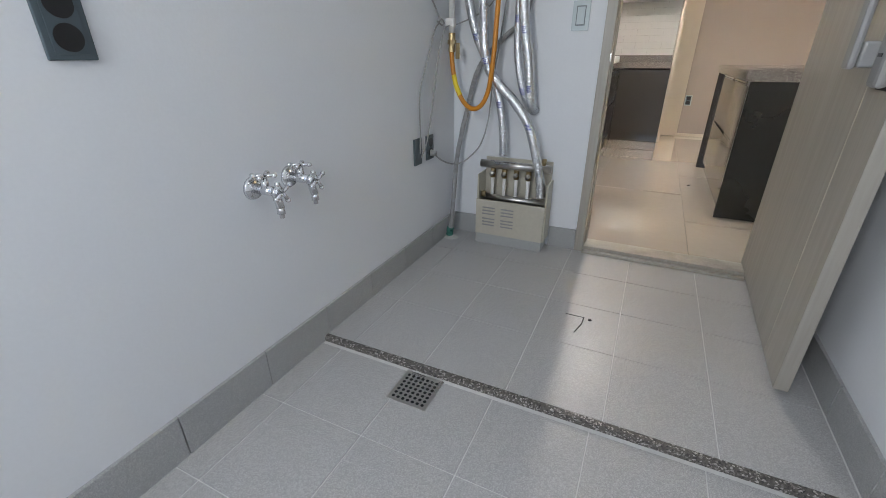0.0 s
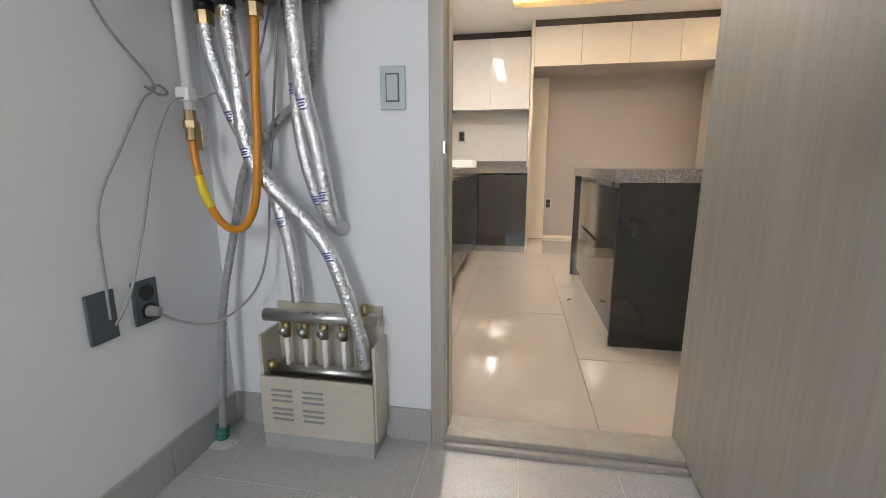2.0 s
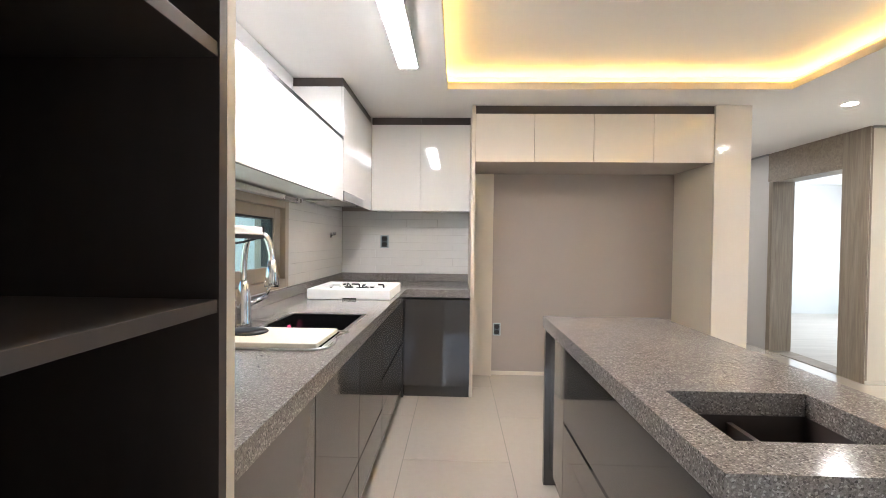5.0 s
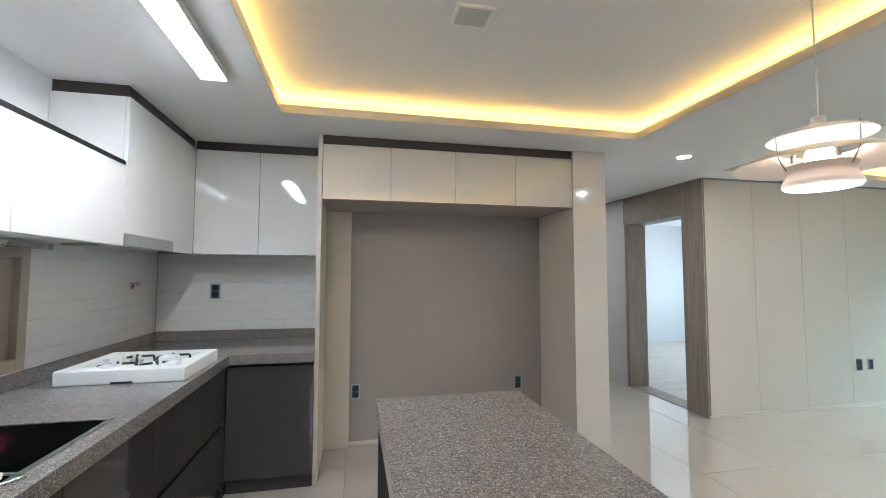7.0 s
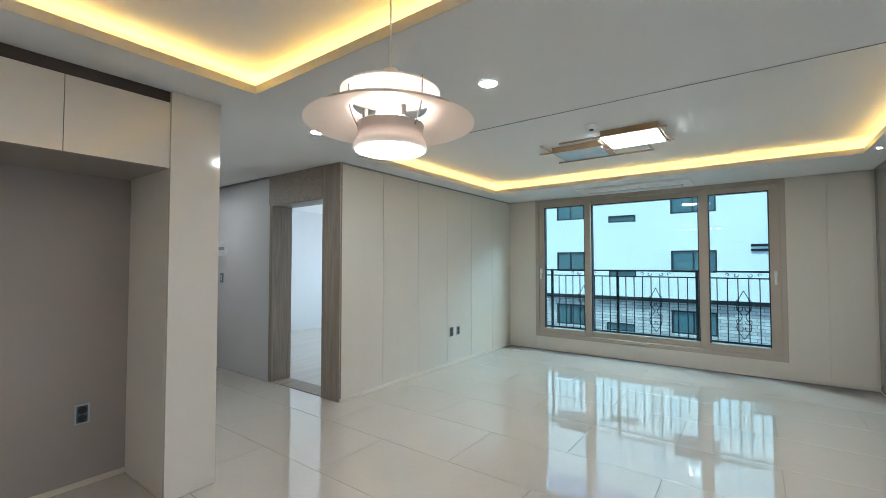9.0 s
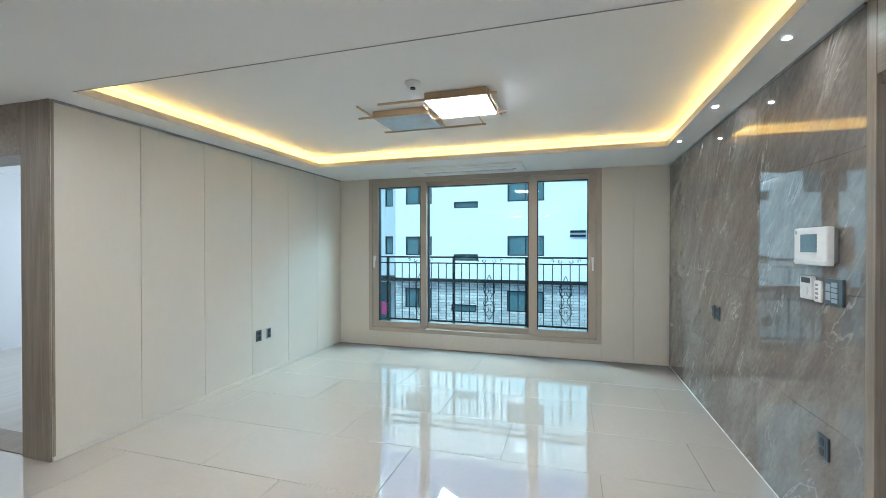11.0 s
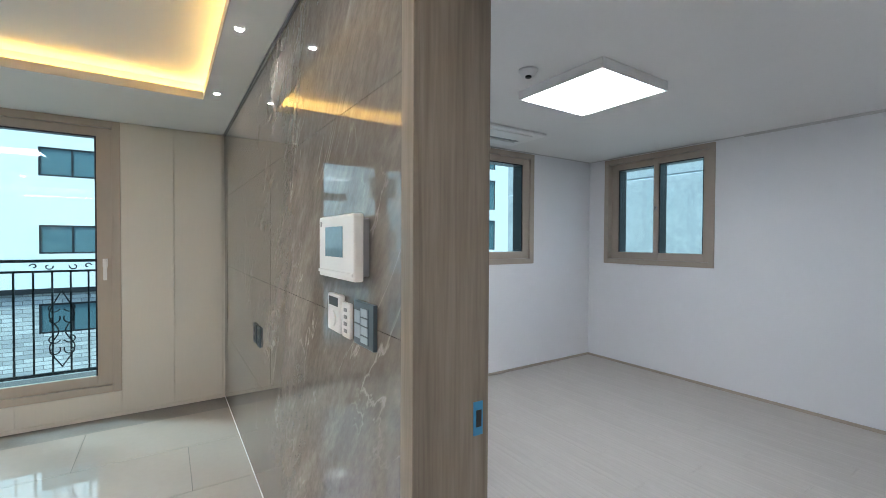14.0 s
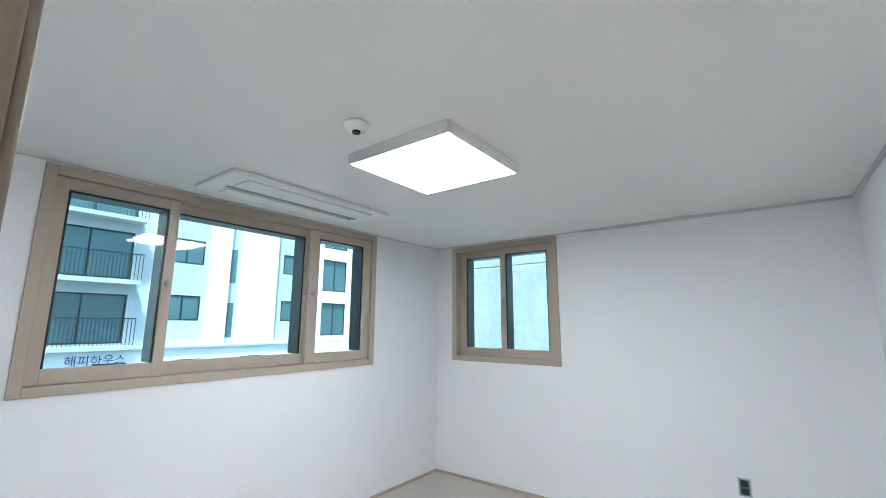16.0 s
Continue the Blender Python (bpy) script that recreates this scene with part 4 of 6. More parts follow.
# island
isl = thing("kitchen_island", (0.85, 4.63, 0), "dark gloss kitchen island with drawers", "island")
part("end_panel", box(0.573, 1.08, 3.878, 3.90, 0.003, 0.819, bev=0.001), M_END, isl, "near-black end panel")
part("front_filler", box(0.577, 0.598, 3.903, 4.40, 0.4485, 0.4635), M_DARK_GLOSS, isl)
part("end_panel", box(0.553, 1.08, 5.335, 5.368, 0.003, 0.819, bev=0.001), M_DARK_GLOSS, isl)
part("body", box(0.60, 1.055, 3.901, 5.334, 0.10, 0.60), M_DARK, isl)
part("side_panel", box(1.056, 1.078, 3.901, 5.334, 0.003, 0.819), M_DARK_GLOSS, isl)
part("plinth", box(0.612, 1.05, 3.901, 5.334, 0.003, 0.099), M_GREY_GLOSS, isl)
part("cabinet_door", box(0.577, 0.598, 5.052, 5.333, 0.10, 0.79, bev=0.001), M_GREY_GLOSS, isl)
part("drawer_front", box(0.577, 0.598, 3.903, 5.048, 0.10, 0.448, bev=0.001), M_DARK_GLOSS, isl)
part("drawer_front", box(0.577, 0.598, 3.903, 5.048, 0.464, 0.79, bev=0.001), M_DARK_GLOSS, isl)
part("grip_channel", box(0.599, 0.6, 4.40, 5.048, 0.448, 0.464), M_BLACK, isl)
part("grip_profile", box(0.602, 0.606, 3.903, 5.333, 0.791, 0.818), M_STEEL, isl)
it = single("island_worktop", slab(2, 0.82, 0.88, (0.545, 1.168), (3.868, 5.376), [(0.64, 1.0, 3.99, 4.27)]), M_STONE, "grey speckled stone island top with a hob cut-out", "worktop")
ho = bmesh.new()
for r in ((0.62, 0.639, 3.97, 4.29), (1.001, 1.02, 3.97, 4.29), (0.639, 1.001, 3.97, 3.989), (0.639, 1.001, 4.271, 4.29)):
    bx(ho, *r, 0.70, 0.819)
bx(ho, 0.62, 1.02, 3.97, 4.29, 0.69, 0.70)
bx(ho, 0.80, 0.815, 3.99, 4.27, 0.70, 0.80)
part("cut_out_box", ho, M_DARK, it, "dark box under the cut-out")


# sockets and switches
def socket(name, at, axis, sign, wide, high, label, group="", rockers=2, cat="socket", plate=None):
    """A plate on a wall: axis of its normal, sign of its facing; round sockets one above the other."""
    o = thing(name, at, label, cat, group)
    x, y, z = at

    def pb(d0, d1, u0, u1, z0, z1, bev=0.0):
        a, b = sorted((sign * d0, sign * d1))
        return box(x + a, x + b, y + u0, y + u1, z + z0, z + z1, bev=bev) if axis == 0 else box(x + u0, x + u1, y + a, y + b, z + z0, z + z1, bev=bev)
    part("plate", pb(0.0005, 0.009, -wide / 2, wide / 2, -high / 2, high / 2, 0.002), plate or M_SLATE_LIGHT, o)
    if name == "wall_socket":
        part("inset", pb(0.009, 0.011, -wide * 0.36, wide * 0.36, -high * 0.42, high * 0.42, 0.0008), M_SLATE, o)
        for s in (-1, 1):
            c = Vector((x, y, z + s * high * 0.21))
            d = Vector((sign, 0, 0)) if axis == 0 else Vector((0, sign, 0))
            part("outlet", cyl(bmesh.new(), c + d * 0.010, c + d * 0.0125, min(wide * 0.3, high * 0.19), seg=18), M_BLACK, o)
    elif name == "light_switch":
        part("inset", pb(0.009, 0.0105, -wide * 0.27, wide * 0.27, -high * 0.33, high * 0.33), M_SLATE, o)
        part("rocker", pb(0.0105, 0.014, -wide * 0.22, wide * 0.22, -high * 0.29, high * 0.29, 0.001), M_SLATE_LIGHT, o)
    return o


SG = "wall sockets"
socket("wall_socket", (0.475, 7.1695, 0.435), 1, -1, 0.075, 0.12, "slate grey double socket in the fridge niche", SG)
socket("wall_socket", (1.885, 7.1695, 0.44), 1, -1, 0.075, 0.12, "slate grey double socket in the fridge niche", SG)
socket("wall_socket", (-0.615, 7.213, 1.257), 1, -1, 0.08, 0.125, "slate grey double socket on the tiled splashback", SG)
socket("wall_socket", (5.745, 7.1255, 0.437), 1, -1, 0.075, 0.12, "slate grey double socket on cream panels", SG, plate=M_SLATE)
socket("wall_socket", (5.90, 7.1255, 0.437), 1, -1, 0.075, 0.12, "slate grey double socket on cream panels", SG)
socket("wall_socket", (4.30, 2.7785, 0.488), 1, 1, 0.085, 0.105, "slate grey double socket low on the marble", SG, plate=M_SLATE)
socket("wall_socket", (5.86, 2.7785, 0.878), 1, 1, 0.085, 0.11, "slate grey double socket on the marble", SG, plate=M_SLATE)
socket("wall_socket", (5.74, 2.7785, 0.878), 1, 1, 0.085, 0.11, "slate grey double socket on the marble", SG, plate=M_SLATE)
socket("wall_socket", (3.872, -1.2485, 0.429), 1, 1, 0.078, 0.12, "slate grey double socket on the bedroom wall", SG)
socket("wall_socket", (-0.8845, 2.708, 0.541), 0, 1, 0.075, 0.12, "slate grey double socket in the laundry with a plug", SG, plate=M_SLATE)
socket("wall_socket", (-0.8845, 1.285, 1.02), 0, 1, 0.08, 0.13, "slate grey double socket high on the laundry wall", SG, plate=M_SLATE)
socket("blank_plate", (-0.8845, 2.584, 0.541), 0, 1, 0.072, 0.125, "slate grey blank plate with a wire leaving it", cat="wall plate", plate=M_SLATE)
socket("light_switch", (-0.264, 3.0195, 1.12), 1, -1, 0.075, 0.12, "slate grey single light switch beside the laundry door", cat="switch")
socket("light_switch", (3.842, 9.47, 1.165), 0, -1, 0.075, 0.12, "dark grey light switch on the hall wall", cat="switch", plate=M_SLATE)
fb = thing("fuse_box", (3.842, 9.48, 1.54), "white fuse box cover on the hall wall", "fuse box")
part("cover", box(3.826, 3.8425, 9.35, 9.62, 1.45, 1.63, bev=0.004), M_WHITEPLASTIC, fb)
part("slot", box(3.824, 3.8262, 9.40, 9.57, 1.53, 1.57), M_GREYPLASTIC, fb)

sw = thing("switch_panel", (4.217, 2.7785, 1.205), "slate blue six-key switch panel on the marble", "switch")
part("plate", box(4.152, 4.282, 2.7785, 2.7900, 1.145, 1.262, bev=0.002), M_SLATE, sw)
for x0, x1, z0, z1 in ((4.232, 4.27, 1.205, 1.238), (4.184, 4.228, 1.225, 1.246), (4.184, 4.228, 1.203, 1.221), (4.232, 4.27, 1.165, 1.20), (4.184, 4.228, 1.178, 1.199), (4.184, 4.228, 1.157, 1.174)):
    part("key_recess", box(x0 - 0.003, x1 + 0.003, 2.7900, 2.7905, z0 - 0.003, z1 + 0.003), M_SLATE, sw)
    part("key", box(x0, x1, 2.7905, 2.7930, z0, z1, bev=0.001), M_SLATE_LIGHT, sw)
th = thing("thermostat", (4.40, 2.7785, 1.205), "white heating thermostat with a round dial", "thermostat")
part("case", box(4.375, 4.482, 2.7785, 2.7970, 1.15, 1.262, bev=0.004), M_WHITEPLASTIC, th)
part("side_block", box(4.315, 4.374, 2.7785, 2.7900, 1.145, 1.245, bev=0.003), M_WHITEPLASTIC, th)
part("display", box(4.39, 4.468, 2.7970, 2.7980, 1.228, 1.254), M_BLACK, th)
part("dial", cyl(bmesh.new(), (4.428, 2.7970, 1.19), (4.428, 2.8020, 1.19), 0.024), M_WHITEPLASTIC, th)
for k in range(4):
    part("key", box(4.335, 4.355, 2.7900, 2.7920, 1.16 + k * 0.02, 1.17 + k * 0.02), M_GREYPLASTIC, th)
vi = thing("video_intercom", (4.34, 2.7785, 1.41), "white video intercom with a grey screen", "intercom")
part("case", box(4.185, 4.469, 2.8000, 2.8280, 1.318, 1.492, bev=0.006), M_WHITEPLASTIC, vi)
part("back_case", box(4.20, 4.454, 2.7785, 2.7998, 1.33, 1.48, bev=0.003), M_GREYPLASTIC, vi, "grey rear case with slots")
part("screen", box(4.265, 4.405, 2.8280, 2.8295, 1.378, 1.461), M_SCREEN, vi, "grey-blue screen")
part("lower_rail", box(4.19, 4.464, 2.8280, 2.8320, 1.330, 1.340, bev=0.002), M_WHITEPLASTIC, vi)
part("logo_mark", box(4.44, 4.453, 2.8280, 2.8290, 1.463, 1.478), M_GREYPLASTIC, vi)

# ---- lamps ----
cove = bmesh.new()
x0, x1, y0, y1 = KREC
s = 0.10
for r in ((x0 - s, x0 - s + 0.02, y0 - s, y1 + s), (x1 + s - 0.02, x1 + s, y0 - s, y1 + s), (x0 - s + 0.02, x1 + s - 0.02, y1 + s - 0.02, y1 + s), (x0 - s + 0.02, x1 + s - 0.02, y0 - s, y0 - s + 0.02)):
    bx(cove, *r, CZ + 0.046, CZ + 0.054)
single("cove_light", cove, M_COVE, "amber LED strip hidden in the kitchen ceiling recess", "cove light")
cove = bmesh.new()
x0, x1, y0, y1 = LREC
for r in ((x1 + s - 0.02, x1 + s, y0 - s, y1 + s), (x0 + 0.02, x1 + s - 0.02, y1 + s - 0.02, y1 + s), (x0 + 0.02, x1 + s - 0.02, y0 - s, y0 - s + 0.02)):
    bx(cove, *r, CZ + 0.046, CZ + 0.054)
single("cove_light", cove, M_COVE, "amber LED strip hidden in the living room ceiling recess", "cove light")

ll = thing("linear_ceiling_light", (-0.225, 5.1, CZ), "long white LED batten over the worktop", "ceiling light")
part("case", box(-0.287, -0.163, 4.50, 5.75, 2.33, 2.3645, bev=0.003), M_WHITEPLASTIC, ll)
part("diffuser", box(-0.28, -0.17, 4.507, 5.743, 2.3255, 2.3298), M_LED_KITCHEN, ll, "glowing white diffuser")

bl = thing("bedroom_ceiling_light", (4.95, 0.93, BZ), "square white LED panel on the bedroom ceiling", "ceiling light")
part("frame_rim", slab(2, 2.362, 2.386, (4.625, 5.27), (0.612, 1.255), [(4.637, 5.258, 0.624, 1.243)]), M_WHITEPLASTIC, bl)
part("back_box", box(4.6255, 5.2695, 0.6125, 1.2545, 2.3865, 2.4195), M_WHITEPLASTIC, bl)
part("diffuser", box(4.638, 5.257, 0.625, 1.242, 2.366, 2.38), M_LED, bl, "glowing white diffuser")


def downlight(x, y, r, label):
    d = thing("downlight", (x, y, CZ), label, "downlight", "downlights")
    bm = bmesh.new()
    lathe(bm, (x, y, CZ), [(r * 0.8, -0.001), (r, -0.001), (r * 1.02, -0.004), (r * 0.82, -0.007), (r * 0.8, -0.004)], 28)
    part("ring", bm, M_WHITEPLASTIC, d, smooth=True)
    part("lens", cyl(bmesh.new(), (x, y, CZ - 0.001), (x, y, CZ - 0.004), r * 0.8, seg=28), M_LED_DOWN, d, "glowing lens")


for x, y in ((3.11, 5.012), (3.095, 6.512), (3.10, 3.55)):
    downlight(x, y, 0.055, "round recessed downlight between kitchen and living room")
for x in (4.275, 5.273, 6.265):
    downlight(x, 2.94, 0.02, "small recessed spot washing the marble")
downlight(3.1, 9.2, 0.055, "round recessed downlight in the hall")

lc = thing("living_ceiling_light", (5.1, 4.9, 2.50), "two square LED panels in crossing wooden bars", "ceiling light")
part("panel_case", box(4.80, 5.225, 4.44, 4.89, 2.445, 2.499, bev=0.003), M_TANWOOD, lc, "tan wooden panel case")
part("diffuser", box(4.807, 5.218, 4.447, 4.883, 2.437, 2.4448), M_LED_KITCHEN, lc, "lit square diffuser")
part("panel_case", box(5.07, 5.50, 4.96, 5.43, 2.455, 2.499, bev=0.003), M_TANWOOD, lc, "tan wooden panel case")
part("diffuser", box(5.077, 5.493, 4.967, 5.423, 2.447, 2.4548), M_FILM, lc, "unlit diffuser under blue-grey film")
for r in ((4.79, 4.80, 4.37, 5.25), (5.226, 5.236, 4.37, 4.98), (5.06, 5.07, 4.94, 5.55), (5.501, 5.511, 4.58, 5.52)):
    part("bar", box(r[0], r[1], r[2], r[3], 2.44, 2.455), M_TANWOOD, lc)
for r in ((4.78, 5.34, 4.42, 4.43), (4.83, 5.56, 5.435, 5.445), (4.95, 5.56, 4.945, 4.955), (5.23, 5.52, 4.60, 4.61)):
    part("bar", box(r[0], r[1], r[2], r[3], 2.456, 2.47), M_TANWOOD, lc)

PX, PY, PZ = 1.985, 4.69, 1.69
pl = thing("pendant_lamp", (PX, PY, PZ), "white layered metal pendant lamp on a thin cord", "pendant lamp")


def shell(profile):
    bm = bmesh.new()
    prof = [(r, h * 0.87) for r, h in profile] + [(r, h * 0.87 + 0.003) for r, h in reversed(profile)]
    return lathe(bm, (PX, PY, PZ), prof, 48)


M_SHADE = shade_metal("white_lacquer_shade")
part("lower_cup", shell([(0.102, 0.0), (0.108, 0.006), (0.104, 0.022), (0.094, 0.042), (0.092, 0.058), (0.098, 0.082)]), M_SHADE, pl, smooth=True)
part("cup_lining", shell([(0.086, 0.045), (0.088, 0.06), (0.095, 0.083)]), surface("salmon_lining", (0.80, 0.42, 0.30), 0.4), pl, "salmon cup lining", smooth=True)
part("wide_shade", shell([(0.245, 0.088), (0.225, 0.102), (0.18, 0.122), (0.13, 0.137), (0.108, 0.141)]), M_SHADE, pl, "wide shallow shade", smooth=True)
part("upper_shade", shell([(0.145, 0.192), (0.136, 0.20), (0.10, 0.216), (0.05, 0.228), (0.02, 0.23)]), M_SHADE, pl, smooth=True)
part("cap", cyl(bmesh.new(), (PX, PY, PZ + 0.196), (PX, PY, PZ + 0.24), 0.026, 0.02), M_SHADE, pl, smooth=True)
for a in (0.9, 2.6, 4.4):
    part("clip", box(PX + 0.075 * math.cos(a) - 0.006, PX + 0.075 * math.cos(a) + 0.006, PY + 0.075 * math.sin(a) - 0.006, PY + 0.075 * math.sin(a) + 0.006, PZ + 0.085, PZ + 0.115, bev=0.003), M_GREYPLASTIC, pl, "small grey clip")
part("cord", cyl(bmesh.new(), (PX, PY, PZ + 0.24), (PX, PY, 2.485), 0.003, seg=8), M_WHITEPLASTIC, pl)
part("ceiling_rose", cyl(bmesh.new(), (PX, PY, 2.47), (PX, PY, 2.499), 0.05, seg=24), M_WHITEPLASTIC, pl)
gl = bmesh.new()
bmesh.ops.create_uvsphere(gl, u_segments=20, v_segments=12, radius=0.042, matrix=Matrix.Translation((PX, PY, PZ + 0.105)))
part("bulb", gl, M_BULB, pl, "glowing bulb", smooth=True)
part("glow_disc", cyl(bmesh.new(), (PX, PY, PZ - 0.002), (PX, PY, PZ + 0.004), 0.1, seg=32), M_DISC, pl, "bright frosted bottom disc")
for k in range(3):
    a = k * 2.094 + 0.5
    part("strut", tube(bmesh.new(), [(PX + 0.095 * math.cos(a), PY + 0.095 * math.sin(a), PZ + 0.06), (PX + 0.118 * math.cos(a), PY + 0.118 * math.sin(a), PZ + 0.115), (PX + 0.122 * math.cos(a), PY + 0.122 * math.sin(a), PZ + 0.192)], 0.0022, 6, 5), M_GREYPLASTIC, pl)

# ceiling vent, smoke detectors, air conditioners
ve = thing("ceiling_vent", (0.925, 5.255, 2.50), "square grey ceiling speaker grille", "ceiling vent")
part("rim", slab(2, 2.488, 2.4995, (0.845, 1.01), (5.18, 5.33), [(0.858, 0.997, 5.193, 5.317)]), M_WHITEPLASTIC, ve)
part("grille", box(0.859, 0.996, 5.194, 5.316, 2.492, 2.4995), M_PUTTY, ve)


def smoke_detector(x, y, z, label):
    d = thing("smoke_detector", (x, y, z), label, "smoke detector", "smoke detectors")
    bm = bmesh.new()
    lathe(bm, (x, y, z), [(0.0, -0.001), (0.055, -0.001), (0.055, -0.012), (0.042, -0.02), (0.04, -0.035), (0.0, -0.036)], 28)
    part("body", bm, M_WHITEPLASTIC, d, smooth=True)
    part("sensor", cyl(bmesh.new(), (x, y, z - 0.036), (x, y, z - 0.045), 0.018, seg=16), M_BLACK, d)


smoke_detector(4.60, 4.90, 2.50, "white round smoke detector on the living room ceiling")
smoke_detector(4.98, 1.455, BZ, "white round smoke detector on the bedroom ceiling")


def air_conditioner(x0, x1, y0, y1, z, label):
    a = thing("ceiling_air_conditioner", ((x0 + x1) / 2, (y0 + y1) / 2, z), label, "air conditioner", "ceiling air conditioners")
    part("panel", box(x0, x1, y0, y1, z - 0.028, z - 0.0005, bev=0.008), M_WHITEPLASTIC, a)
    part("intake", box(x0 + 0.06, x0 + 0.24, y0 + 0.12, y1 - 0.12, z - 0.037, z - 0.0285, bev=0.003), M_WHITEPLASTIC, a)
    part("flap", box(x0 + 0.31, x1 - 0.05, y0 + 0.12, y1 - 0.12, z - 0.042, z - 0.0285, bev=0.004), M_WHITEPLASTIC, a)
    part("slot", box(x0 + 0.265, x0 + 0.30, y0 + 0.10, y1 - 0.10, z - 0.031, z - 0.0282), M_GREYPLASTIC, a)


air_conditioner(6.77, 7.25, 4.42, 5.78, CZ, "white one-way cassette air conditioner above the living room window")
air_conditioner(5.93, 6.42, 0.28, 1.52, BZ, "white one-way cassette air conditioner above the bedroom window")
# ---- laundry ----
dl = thing("laundry_door", (0.66, 2.63, 0.0), "grey-beige wooden door standing open against the wall", "door")
part("leaf", box(0.640, 0.680, 2.17, 3.004, 0.012, 2.045, bev=0.002), M_DOORLEAF, dl)
part("edge_strip", box(0.6405, 0.6795, 2.1665, 2.1698, 0.012, 2.045), M_DOORLEAF, dl)
lk = part("lock_body", box(0.612, 0.6395, 2.222, 2.292, 0.885, 1.12, bev=0.011), M_GREYPLASTIC, dl, "grey plastic digital lock body")
part("backing", box(0.6365, 0.6398, 2.219, 2.295, 0.880, 1.124, bev=0.001), M_BLACK, lk)
part("grip", box(0.565, 0.583, 2.292, 2.345, 0.925, 1.15, bev=0.008), M_GREYPLASTIC, lk, "grey push-pull grip")
part("grip_neck", box(0.583, 0.6395, 2.285, 2.325, 0.93, 0.99, bev=0.006), M_GREYPLASTIC, lk)
part("slot", box(0.6105, 0.6122, 2.243, 2.27, 0.955, 0.963), M_BLACK, lk)
part("groove", box(0.639, 0.6401, 2.36, 2.362, 0.02, 2.04), M_ENAMEL, dl, "fine pale groove")
pt = part("latch_plate", box(0.646, 0.672, 2.164, 2.1664, 0.86, 0.955), M_BLUEFILM, dl, "latch plate under blue film")
part("latch", box(0.652, 0.666, 2.154, 2.164, 0.893, 0.922, bev=0.003), M_BRASS, pt)
for z in (0.875, 0.94):
    part("screw", cyl(bmesh.new(), (0.659, 2.1625, z), (0.659, 2.164, z), 0.004, seg=10), M_STEEL, pt)
dl.matrix_basis = pose(0.628, 3.0, 0, rz=-2.35) @ pose(-0.640, -3.0, 0) @ pose(*BASE[dl.name])


def washing_tap(y):
    t = thing("washing_machine_tap", (-0.885, y, 0.62), "chrome twin washing machine tap on the wall", "tap", "laundry taps")
    m = Matrix.Translation((-0.885, y, 0.62))
    bm = bmesh.new()
    cyl(bm, (-0.885, y, 0.62), (-0.877, y, 0.62), 0.034, 0.03, 24)
    part("flange", bm, M_CHROME, t, smooth=True)
    bm = bmesh.new()
    cyl(bm, (-0.877, y, 0.62), (-0.80, y, 0.62), 0.014)
    cyl(bm, (-0.835, y, 0.62), (-0.835, y, 0.655), 0.013, 0.010)
    cyl(bm, (-0.80, y, 0.62), (-0.785, y, 0.62), 0.017)
    cyl(bm, (-0.80, y, 0.62), (-0.79, y, 0.575), 0.012)
    cyl(bm, (-0.79, y, 0.578), (-0.79, y, 0.558), 0.010, 0.012)
    part("body", bm, M_CHROME, t, smooth=True)
    for c, ax in (((-0.835, y, 0.662), "z"), ((-0.772, y, 0.622), "x")):
        g = bmesh.new()
        for k in range(4):
            a = k * math.pi / 2 + 0.5
            v = Vector((math.cos(a), math.sin(a), 0)) if ax == "z" else Vector((0, math.cos(a), math.sin(a)))
            cyl(g, c, Vector(c) + v * 0.03, 0.005, 0.006, 10)
            bmesh.ops.create_uvsphere(g, u_segments=10, v_segments=6, radius=0.008, matrix=Matrix.Translation(Vector(c) + v * 0.03))
        part("cross_handle", g, M_CHROME, t, smooth=True)
    part("nozzle", cyl(bmesh.new(), (-0.79, y, 0.558), (-0.79, y, 0.545), 0.007), M_GREYPLASTIC, t)


washing_tap(1.622)
washing_tap(1.762)

fd = thing("floor_drain", (-0.436, 1.722, -0.046), "square steel floor drain with punched holes", "floor drain")
part("rim", slab(2, -0.0315, -0.028, (-0.506, -0.366), (1.652, 1.792), [(-0.497, -0.375, 1.661, 1.783)]), M_STEEL, fd)
part("grate", box(-0.497, -0.375, 1.661, 1.783, -0.0315, -0.0295), M_STEEL, fd)
for i in range(7):
    for j in range(7):
        cx, cy = -0.497 + 0.0087 + i * 0.0174, 1.661 + 0.0087 + j * 0.0174
        part("hole", cyl(bmesh.new(), (cx, cy, -0.0294), (cx, cy, -0.0289), 0.0058, seg=8), M_BLACK, fd)

# heating manifold in its enamelled box
mf = thing("heating_manifold", (-0.50, 2.9500, 0.03), "cream enamelled heating manifold box on a tiled plinth", "heating manifold")
part("plinth", box(-0.69, -0.318, 2.8950, 3.0190, -0.02, 0.045), M_LSKIRT, mf, "grey painted plinth")
part("front_cover", box(-0.69, -0.312, 2.8880, 2.9000, 0.046, 0.245, bev=0.003), M_ENAMEL, mf)
part("cover_side", box(-0.316, -0.306, 2.9000, 3.0180, 0.046, 0.36, bev=0.002), M_ENAMEL, mf)
part("cover_side", box(-0.69, -0.68, 2.9000, 3.0180, 0.046, 0.38, bev=0.002), M_ENAMEL, mf)
part("back_plate", box(-0.68, -0.316, 3.0050, 3.0180, 0.046, 0.455), M_ENAMEL, mf)
for cx in (-0.615, -0.51):
    for k in range(6):
        z = 0.10 + k * 0.018 + (0.01 if k > 2 else 0)
        part("louvre", box(cx - 0.035, cx + 0.035, 2.8840, 2.8880, z, z + 0.006), M_GREYPLASTIC, mf)
